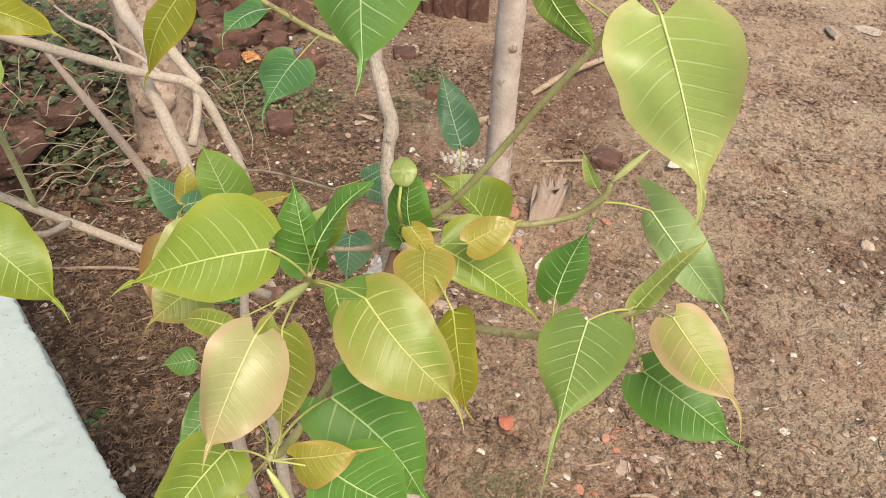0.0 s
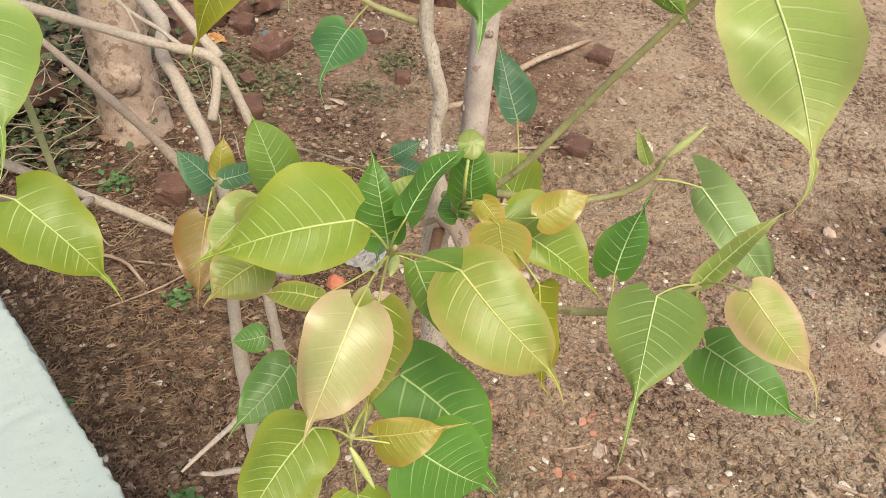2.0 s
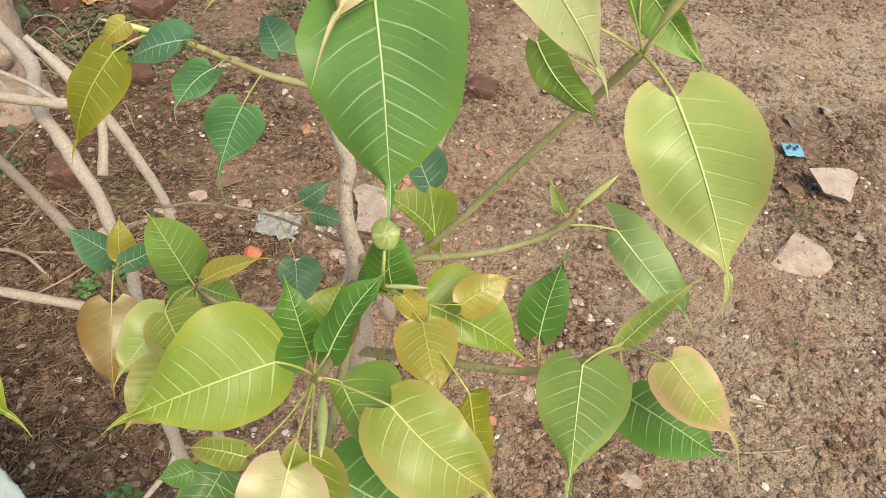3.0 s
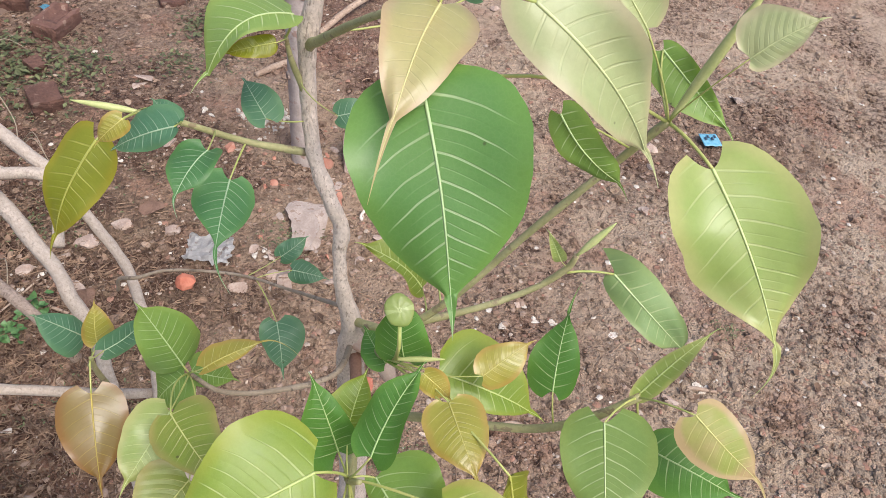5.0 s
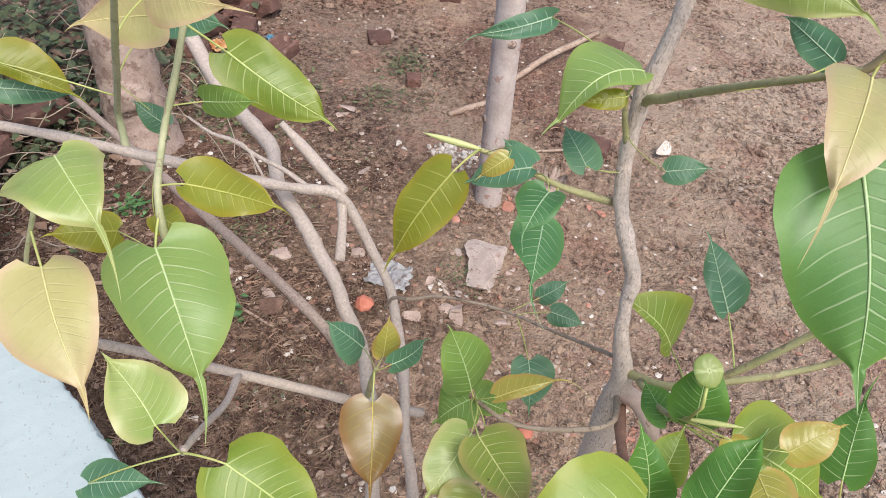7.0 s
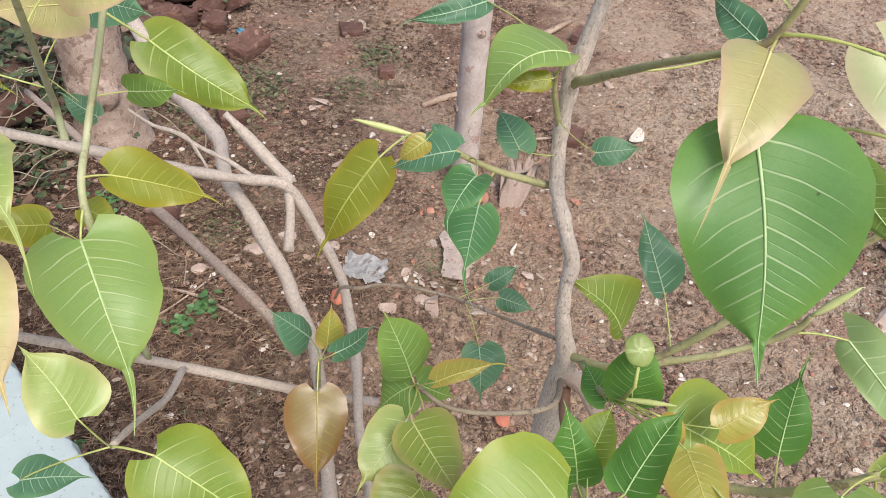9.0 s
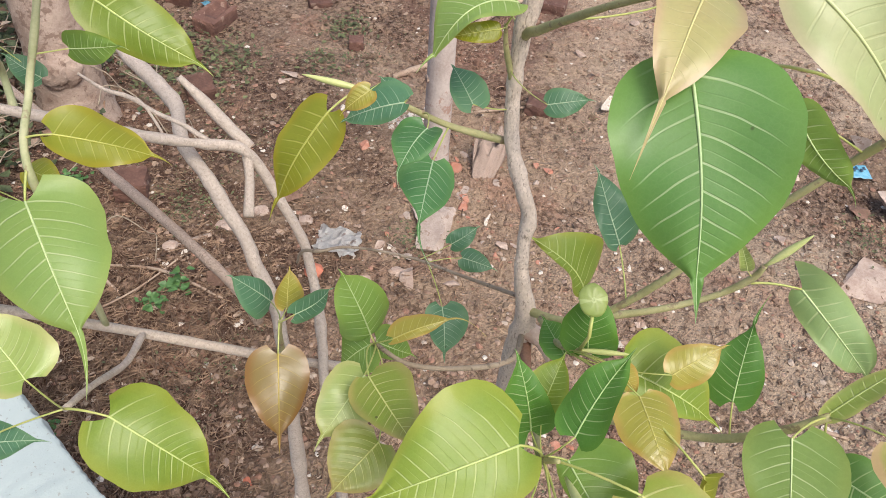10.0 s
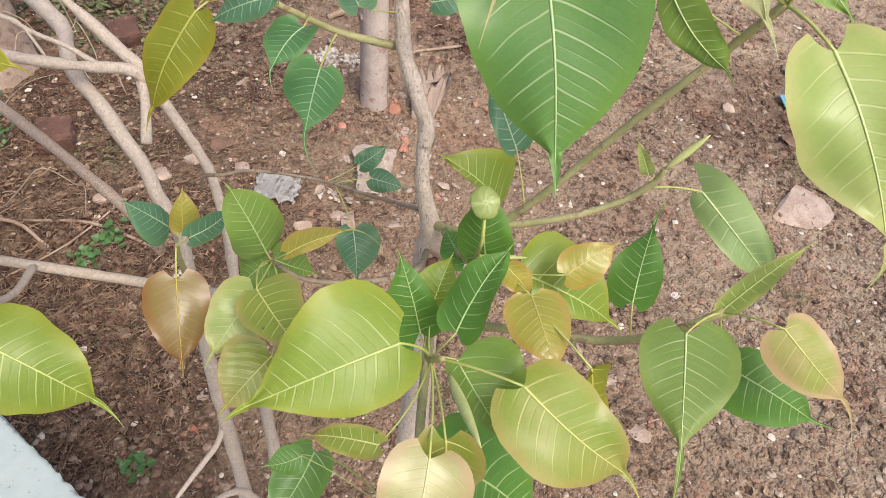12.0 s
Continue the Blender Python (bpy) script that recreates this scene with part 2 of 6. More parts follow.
def flaky_bark(name, pale, dark, amount, tall=0.3, tilt=0.0):
    """Pale skin broken by dark cracks that run along the stem."""
    m, nt, bsdf = material(name)
    obj = coords(nt)
    mp = nt.nodes.new("ShaderNodeMapping")
    mp.inputs["Scale"].default_value = (1.0, 1.0, tall)
    mp.inputs["Rotation"].default_value = (tilt, 0, 0)
    nt.links.new(obj, mp.inputs["Vector"])
    big, fine = noise_tex(nt, obj, 38.0, 4.0), noise_tex(nt, obj, 420.0, 4.0, 0.7)
    crack = noise_tex(nt, mp.outputs[0], 1000.0, 3.0, 0.6)
    fleck = noise_tex(nt, mp.outputs[0], 640.0, 2.0)
    col = mix(nt, span(nt, big, 0.32, 0.68), tuple(c * 0.82 for c in pale), pale)
    col = mix(nt, span(nt, fine, 0.35, 0.65, 0.35, 0.0), col, dark)
    cut = maths(nt, 'MULTIPLY', span(nt, crack, 0.54, 0.63), span(nt, big, 0.35, 0.65, 0.15, 1.0))
    col = mix(nt, maths(nt, 'MULTIPLY', cut, amount), col, dark)
    col = mix(nt, maths(nt, 'MULTIPLY', span(nt, fleck, 0.62, 0.67), 1.0 * amount), col, tuple(c * 0.6 for c in dark))
    nt.links.new(col, bsdf.inputs["Base Color"])
    bsdf.inputs["Roughness"].default_value = 0.9
    h = maths(nt, 'SUBTRACT', maths(nt, 'ADD', maths(nt, 'MULTIPLY', big, 0.5), maths(nt, 'MULTIPLY', fine, 0.4)), maths(nt, 'MULTIPLY', cut, 1.3 * amount))
    nt.links.new(bump(nt, h, 0.8, 0.0014), bsdf.inputs["Normal"])
    return m


BARK = flaky_bark("pale_bark", (0.76, 0.635, 0.54), (0.27, 0.20, 0.155), 0.55)
BARK_SMOOTH = flaky_bark("smooth_bark", (0.60, 0.505, 0.43), (0.27, 0.20, 0.155), 0.30, 0.45)
BARK_ROUGH = flaky_bark("rough_brown_bark", (0.56, 0.42, 0.33), (0.18, 0.12, 0.09), 0.65, 0.8)
STUB = plain("cut_wood", (0.52, 0.36, 0.29), (0.66, 0.52, 0.44), 60.0, 0.8, 0.5, 0.001, 0.0, (0.30, 0.17, 0.12), 160.0, 0.60)
TWIG_RED = plain("red_twig", (0.20, 0.10, 0.07), (0.34, 0.19, 0.13), 60.0, 0.7, 0.5, 0.0008, 0.1)
BARK_OLD = plain("old_bark", (0.33, 0.23, 0.18), (0.52, 0.40, 0.325), 11.0, 0.9, 1.0, 0.008, 0.0, (0.25, 0.165, 0.125), 30.0, 0.55)
BARK_POLE = plain("pole_bark", (0.40, 0.32, 0.28), (0.58, 0.50, 0.45), 14.0, 0.85, 0.5, 0.003, 0.0, (0.36, 0.22, 0.17), 22.0, 0.60)
TWIG = plain("green_twig", (0.30, 0.285, 0.125), (0.44, 0.405, 0.20), 60.0, 0.65, 0.5, 0.0008, 0.1, (0.25, 0.19, 0.11), 120.0, 0.58)
TWIG_BROWN = plain("brown_twig", (0.26, 0.20, 0.14), (0.40, 0.32, 0.24), 60.0, 0.8, 0.5, 0.0008, 0.1, (0.16, 0.12, 0.09), 160.0, 0.60)
SHOOT = plain("pale_shoot", (0.34, 0.36, 0.19), (0.47, 0.46, 0.27), 70.0, 0.6, 0.4, 0.0006, 0.1, (0.30, 0.25, 0.15), 130.0, 0.60)
STALK = plain("leaf_stalk", (0.36, 0.42, 0.11), (0.48, 0.47, 0.16), 80.0, 0.45, 0.2, 0.0004)
RIBS = {kind: plain("midrib_" + kind, tuple(0.86 * c for c in tone), tuple(min(0.8, 1.08 * c) for c in tone), 80.0, 0.45, 0.2, 0.0004) for kind, tone in {
    'lime': (0.50, 0.58, 0.20), 'pale': (0.66, 0.66, 0.30), 'mint': (0.58, 0.62, 0.30), 'fresh': (0.56, 0.64, 0.27), 'sage': (0.50, 0.60, 0.28), 'soft': (0.50, 0.60, 0.30), 'jade': (0.42, 0.56, 0.34), 'blush': (0.58, 0.58, 0.20), 'rosy': (0.60, 0.56, 0.20), 'tan': (0.64, 0.58, 0.25),
    'orange': (0.56, 0.50, 0.15), 'bronze': (0.52, 0.40, 0.09), 'green': (0.40, 0.54, 0.25), 'deep': (0.40, 0.54, 0.22), 'mid': (0.46, 0.58, 0.26), 'teal': (0.38, 0.50, 0.32), 'olive': (0.44, 0.44, 0.10)}.items()}
BUD = plain("bud_sheath", (0.42, 0.47, 0.17), (0.56, 0.57, 0.25), 70.0, 0.4, 0.2, 0.0004)
BRICK = plain("fired_brick", (0.100, 0.050, 0.038), (0.180, 0.092, 0.068), 14.0, 0.95, 0.9, 0.006, 0.45, (0.25, 0.165, 0.125), 34.0, 0.60)
BRICK_RED = plain("broken_brick", (0.36, 0.145, 0.095), (0.46, 0.24, 0.17), 30.0, 0.9, 0.6, 0.002, 0.2, (0.42, 0.30, 0.24), 60.0, 0.64)
BRICK_ORANGE = plain("orange_brick", (0.42, 0.125, 0.075), (0.50, 0.19, 0.12), 30.0, 0.9, 0.6, 0.002, 0.1, (0.40, 0.24, 0.17), 60.0, 0.66)
STONE = plain("dusty_stone", (0.34, 0.24, 0.19), (0.52, 0.41, 0.34), 16.0, 0.93, 0.8, 0.005, 0.2, (0.24, 0.17, 0.13), 40.0, 0.62)
STONE_WHITE = plain("white_stone", (0.46, 0.39, 0.32), (0.74, 0.68, 0.60), 40.0, 0.9, 0.8, 0.003, 0.3, (0.36, 0.24, 0.18), 50.0, 0.56)
STONE_PINK = plain("pinkish_plaster", (0.39, 0.30, 0.25), (0.56, 0.46, 0.395), 24.0, 0.92, 0.9, 0.005, 0.1, (0.32, 0.22, 0.17), 45.0, 0.58)
CLOD = plain("hard_clod", (0.15, 0.085, 0.06), (0.27, 0.165, 0.12), 20.0, 0.95, 0.9, 0.006, 0.2)
WOOD = flaky_bark("split_wood", (0.50, 0.38, 0.31), (0.17, 0.105, 0.075), 0.9, 0.07, 0.785)
DEADWOOD = plain("dead_wood", (0.30, 0.20, 0.14), (0.50, 0.38, 0.29), 12.0, 0.9, 0.8, 0.004, 0.2, (0.14, 0.09, 0.06), 50.0, 0.60)
STRAW = plain("dry_straw", (0.060, 0.034, 0.024), (0.31, 0.205, 0.135), 30.0, 0.95, 0.3, 0.001, 0.75)
CREEPER = plain("creeper_leaf", (0.030, 0.042, 0.018), (0.085, 0.105, 0.045), 30.0, 0.6, 0.3, 0.001, 0.6)
WEED = plain("weed_leaf", (0.085, 0.100, 0.040), (0.165, 0.175, 0.075), 30.0, 0.6, 0.3, 0.001, 0.5)
WEED_FRESH = plain("fresh_weed_leaf", (0.06, 0.145, 0.04), (0.11, 0.215, 0.065), 60.0, 0.5, 0.3, 0.001, 0.25)
VINE = plain("dry_vine", (0.25, 0.195, 0.14), (0.42, 0.345, 0.255), 40.0, 0.85, 0.4, 0.001)
FOIL = plain("crumpled_film", (0.55, 0.52, 0.50), (0.72, 0.70, 0.68), 30.0, 0.35, 0.8, 0.004, 0.0, (0.36, 0.28, 0.24), 40.0, 0.6)
BLUE = plain("blue_wrapper", (0.10, 0.34, 0.50), (0.24, 0.50, 0.62), 60.0, 0.4, 0.4, 0.001)
INK = plain("wrapper_print", (0.03, 0.06, 0.10), (0.06, 0.10, 0.16), 60.0, 0.5)
FLAME = plain("orange_wrapper", (0.80, 0.30, 0.05), (0.85, 0.62, 0.35), 40.0, 0.4, 0.5, 0.002)


def pebble_material():
    m, nt, bsdf = material("gravel")
    obj, r = coords(nt), geo_random(nt)
    ramp = nt.nodes.new("ShaderNodeValToRGB")
    ramp.color_ramp.interpolation = 'CONSTANT'
    stops = ((0.0, (0.20, 0.125, 0.09)), (0.30, (0.28, 0.185, 0.135)), (0.52, (0.36, 0.26, 0.20)), (0.72, (0.29, 0.15, 0.105)), (0.83, (0.38, 0.20, 0.14)), (0.87, (0.46, 0.38, 0.31)), (0.955, (0.74, 0.68, 0.60)))
    while len(ramp.color_ramp.elements) < len(stops):
        ramp.color_ramp.elements.new(0.5)
    for e, (p, c) in zip(ramp.color_ramp.elements, stops):
        e.position, e.color = p, (*c, 1)
    nt.links.new(r, ramp.inputs[0])
    n = noise_tex(nt, obj, 120.0, 4.0)
    nt.links.new(mix(nt, maths(nt, 'MULTIPLY', n, 0.55), ramp.outputs[0], (0.26, 0.17, 0.12)), bsdf.inputs["Base Color"])
    bsdf.inputs["Roughness"].default_value = 0.95
    nt.links.new(bump(nt, n, 0.5, 0.003), bsdf.inputs["Normal"])
    return m


def flake_material():
    """Crumbled dead leaves and bark, each bit in its own brown."""
    m, nt, bsdf = material("dead_flakes")
    obj, r = coords(nt), geo_random(nt)
    ramp = nt.nodes.new("ShaderNodeValToRGB")
    stops = ((0.0, (0.055, 0.032, 0.022)), (0.35, (0.13, 0.078, 0.05)), (0.6, (0.25, 0.155, 0.10)), (0.8, (0.31, 0.21, 0.145)), (0.93, (0.42, 0.31, 0.23)), (1.0, (0.56, 0.46, 0.37)))
    while len(ramp.color_ramp.elements) < len(stops):
        ramp.color_ramp.elements.new(0.5)
    for e, (p, c) in zip(ramp.color_ramp.elements, stops):
        e.position, e.color = p, (*c, 1)
    nt.links.new(r, ramp.inputs[0])
    n = noise_tex(nt, obj, 160.0, 4.0)
    nt.links.new(mix(nt, span(nt, n, 0.35, 0.65, 0.0, 0.4), ramp.outputs[0], (0.16, 0.10, 0.07)), bsdf.inputs["Base Color"])
    bsdf.inputs["Roughness"].default_value = 0.9
    nt.links.new(bump(nt, n, 0.5, 0.002), bsdf.inputs["Normal"])
    return m


def soil_material(name, loose_bits=False):
    """Reddish loam: dark and littered to the west, dry and pale to the east."""
    m, nt, bsdf = material(name)
    obj = coords(nt)
    big, mid = noise_tex(nt, obj, 1.3, 3.0), noise_tex(nt, obj, 9.0, 5.0, 0.65)
    crumb, small = noise_tex(nt, obj, 38.0, 5.0, 0.7), noise_tex(nt, obj, 130.0, 5.0, 0.75)
    place = nt.nodes.new("ShaderNodeSeparateXYZ")
    nt.links.new(obj, place.inputs[0])
    dry = span(nt, maths(nt, 'ADD', place.outputs[0], maths(nt, 'MULTIPLY', maths(nt, 'SUBTRACT', big, 0.5), 2.4)), -0.70, -0.02)
    loose = span(nt, maths(nt, 'ADD', noise_tex(nt, obj, 2.1, 5.0, 0.6), maths(nt, 'MULTIPLY', dry, -0.08)), 0.36, 0.56)
    col = mix(nt, dry, (0.105, 0.060, 0.042), (0.45, 0.318, 0.222))
    col = mix(nt, span(nt, place.outputs[0], 0.2, 1.7, 0.0, 0.85), col, (0.58, 0.458, 0.345))
    col = mix(nt, span(nt, place.outputs[1], 2.1, 3.5, 0.0, 0.55), col, (0.60, 0.435, 0.325))
    col = mix(nt, maths(nt, 'MULTIPLY', loose, 0.45), col, (0.235, 0.135, 0.092))
    # a trampled dusty stretch beside a freshly dug one
    for cx, cy, rx, ry, a, b, tint, much in ((1.12, 2.95, 0.55, 0.60, 1.0, 0.35, (0.60, 0.46, 0.34), 0.75), (1.62, 2.42, 0.62, 0.36, 1.0, 0.45, (0.20, 0.118, 0.082), 0.8),
                                          (0.20, 3.35, 0.50, 0.78, 1.0, 0.45, (0.205, 0.108, 0.080), 0.8)):
        ex = maths(nt, 'DIVIDE', maths(nt, 'SUBTRACT', place.outputs[0], cx), rx)
        ey = maths(nt, 'DIVIDE', maths(nt, 'SUBTRACT', place.outputs[1], cy), ry)
        ring = maths(nt, 'ADD', maths(nt, 'SQRT', maths(nt, 'ADD', maths(nt, 'MULTIPLY', ex, ex), maths(nt, 'MULTIPLY', ey, ey))), maths(nt, 'MULTIPLY', maths(nt, 'SUBTRACT', noise_tex(nt, obj, 5.0, 4.0), 0.5), 1.6))
        col = mix(nt, span(nt, ring, b, a, much, 0.0), col, tint)
    col = mix(nt, span(nt, mid, 0.44, 0.70, 0.0, 0.6), col, (0.51, 0.37, 0.25))
    dust = span(nt, noise_tex(nt, obj, 2.6, 4.0), 0.52, 0.66, 0.0, 0.55)
    col = mix(nt, dust, col, (0.42, 0.225, 0.155))
    # shade in the gaps between clumps, painted as near-black low spots
    col = mix(nt, maths(nt, 'MULTIPLY', span(nt, crumb, 0.40, 0.55, 1.0, 0.0), maths(nt, 'ADD', 0.24, maths(nt, 'MULTIPLY', loose, 0.75))), col, (0.07, 0.038, 0.026))
    rough_spots = maths(nt, 'ADD', 0.55, maths(nt, 'MULTIPLY', loose, 0.5))
    col = mix(nt, maths(nt, 'MULTIPLY', span(nt, small, 0.54, 0.68, 0.0, 0.6), rough_spots), col, (0.54, 0.41, 0.35))
    # the same painted shade in the finer hollows
    col = mix(nt, maths(nt, 'MULTIPLY', span(nt, small, 0.32, 0.45, 0.6, 0.0), rough_spots), col, (0.085, 0.046, 0.034))
    grit = nt.nodes.new("ShaderNodeTexVoronoi")
    grit.inputs["Scale"].default_value = 95.0
    nt.links.new(obj, grit.inputs["Vector"])
    hue = nt.nodes.new("ShaderNodeSeparateColor")
    nt.links.new(grit.outputs["Color"], hue.inputs[0])
    chip = maths(nt, 'MULTIPLY', maths(nt, 'GREATER_THAN', hue.outputs[0], 0.80), span(nt, grit.outputs["Distance"], 0.20, 0.36, 0.6, 0.0))
    tone = mix(nt, hue.outputs[1], (0.34, 0.20, 0.145), (0.54, 0.44, 0.36))
    col = mix(nt, chip, col, tone)
    if loose_bits:
        own = geo_random(nt)
        col = mix(nt, span(nt, own, 0.55, 1.0, 0.0, 0.6), col, (0.60, 0.425, 0.305))
        col = mix(nt, span(nt, own, 0.0, 0.4, 0.55, 0.0), col, (0.14, 0.076, 0.048))
    nt.links.new(col, bsdf.inputs["Base Color"])
    bsdf.inputs["Roughness"].default_value = 0.97
    bsdf.inputs["Specular IOR Level"].default_value = 0.2
    h = maths(nt, 'ADD', maths(nt, 'MULTIPLY', mid, 0.8), maths(nt, 'ADD', maths(nt, 'MULTIPLY', crumb, 0.9), maths(nt, 'MULTIPLY', small, 0.5)))
    h = maths(nt, 'ADD', h, maths(nt, 'MULTIPLY', span(nt, grit.outputs["Distance"], 0.0, 0.5, 1.0, 0.0), 0.4))
    nt.links.new(bump(nt, h, 1.0, 0.022), bsdf.inputs["Normal"])
    return m


def whitewash_material():
    m, nt, bsdf = material("whitewashed_plaster")
    obj = coords(nt)
    big, small = noise_tex(nt, obj, 4.0, 4.0), noise_tex(nt, obj, 60.0, 5.0, 0.7)
    col = mix(nt, span(nt, big, 0.35, 0.65), (0.375, 0.43, 0.42), (0.42, 0.475, 0.46))
    col = mix(nt, span(nt, small, 0.62, 0.74, 0.0, 0.6), col, (0.31, 0.34, 0.31))
    pit = span(nt, noise_tex(nt, obj, 140.0, 3.0), 0.62, 0.70, 0.0, 0.7)
    col = mix(nt, pit, col, (0.26, 0.24, 0.21))
    nt.links.new(col, bsdf.inputs["Base Color"])
    bsdf.inputs["Roughness"].default_value = 0.8
    nt.links.new(bump(nt, maths(nt, 'ADD', maths(nt, 'MULTIPLY', big, 0.6), small), 0.5, 0.003), bsdf.inputs["Normal"])
    return m


GRAVEL, FLAKES, SOIL, WHITEWASH = pebble_material(), flake_material(), soil_material("soil"), whitewash_material()
CRUMBS = soil_material("loose_soil", True)


# ---- builders ----
def mesh_object(name, bm, mat, smooth=True):
    me = bpy.data.meshes.new(name)
    bm.to_mesh(me)
    bm.free()
    me.materials.append(mat)
    if smooth:
        me.polygons.foreach_set("use_smooth", [True] * len(me.polygons))
    return new(name, me)


def part(name, bm, mat, parent, label="", smooth=True):
    """One mesh under a thing or a part, in the world's coordinates."""
    ob = mesh_object(name, bm, mat, smooth)
    ob.parent = parent
    top = parent
    while top.parent is not None:
        top = top.parent
    shift = Matrix.Translation(-top.location)
    ob.matrix_parent_inverse = shift if parent is top else Matrix.Identity(4)
    return tagged(ob, label)


def thing(name, base, label, category, group=""):
    ob = new(name)
    ob.location = base
    ob.empty_display_size = 0.05
    return tagged(ob, label, category, group)


def spline(points, steps=6):
    """Catmull-Rom through rows of x, y, z, radius."""
    p = [np.array(q, float) for q in points]
    p = [2 * p[0] - p[1], *p, 2 * p[-1] - p[-2]]
    rows = []
    for i in range(1, len(p) - 2):
        for k in range(steps):
            t = k / steps
            rows.append(0.5 * (2 * p[i] + (p[i + 1] - p[i - 1]) * t + (2 * p[i - 1] - 5 * p[i] + 4 * p[i + 1] - p[i + 2]) * t * t + (3 * p[i] - p[i - 1] - 3 * p[i + 1] + p[i + 2]) * t ** 3))
    rows.append(p[-2])
    return rows


def tube(rows, sides=8, rough=0.0, bm=None, lumps=0.0):
    """A round, tapering stem along rows of x, y, z, radius."""
    bm = bm or bmesh.new()
    rings, side = [], None
    for i, row in enumerate(rows):
        at = Vector(row[:3])
        way = Vector(rows[min(i + 1, len(rows) - 1)][:3]) - Vector(rows[max(i - 1, 0)][:3])
        way.normalize()
        side = (way.orthogonal() if side is None else side - way * side.dot(way)).normalized()
        other = way.cross(side)
        ring = []
        for k in range(sides):
            a = 2 * math.pi * k / sides
            r = max(row[3], 0.00008)
            out = side * math.cos(a) + other * math.sin(a)
            if rough:
                r *= 1 + rough * noise.noise((at + out * r) * 90.0) + lumps * noise.noise(at * 60.0) + 0.6 * lumps * noise.noise(at * 170.0)
            ring.append(bm.verts.new(at + out * r))
        rings.append(ring)
    for a, b in zip(rings, rings[1:]):
        for k in range(sides):
            bm.faces.new((a[k], a[(k + 1) % sides], b[(k + 1) % sides], b[k]))
    bm.faces.new(rings[0][::-1])
    bm.faces.new(rings[-1])
    return bm


NODES = []


def branch(tree, name, points, mat, label="", steps=6, rough=0.12, sides=9, lumps=0.10, keep=True):
    rows = spline(points, steps)
    if keep:
        NODES.extend(Vector(r[:3]) for r in rows)
    return part(name, tube(rows, sides, rough, None, lumps), mat, tree, label)


S_ROWS = (0, 0.008, 0.02, 0.035, *(0.05 + 0.02 * k for k in range(46)), 0.965, 0.98, 0.99, 1.0)
S_KNOTS = (0, 0.02, 0.05, 0.10, 0.18, 0.27, 0.36, 0.46, 0.56, 0.66, 0.76, 0.85, 0.92, 0.97, 1.0)
W_KNOTS = (0.34, 0.55, 0.72, 0.87, 0.975, 1.0, 0.985, 0.94, 0.86, 0.75, 0.60, 0.43, 0.26, 0.13, 0.070)
COLUMNS = 16
leaf_count = 0


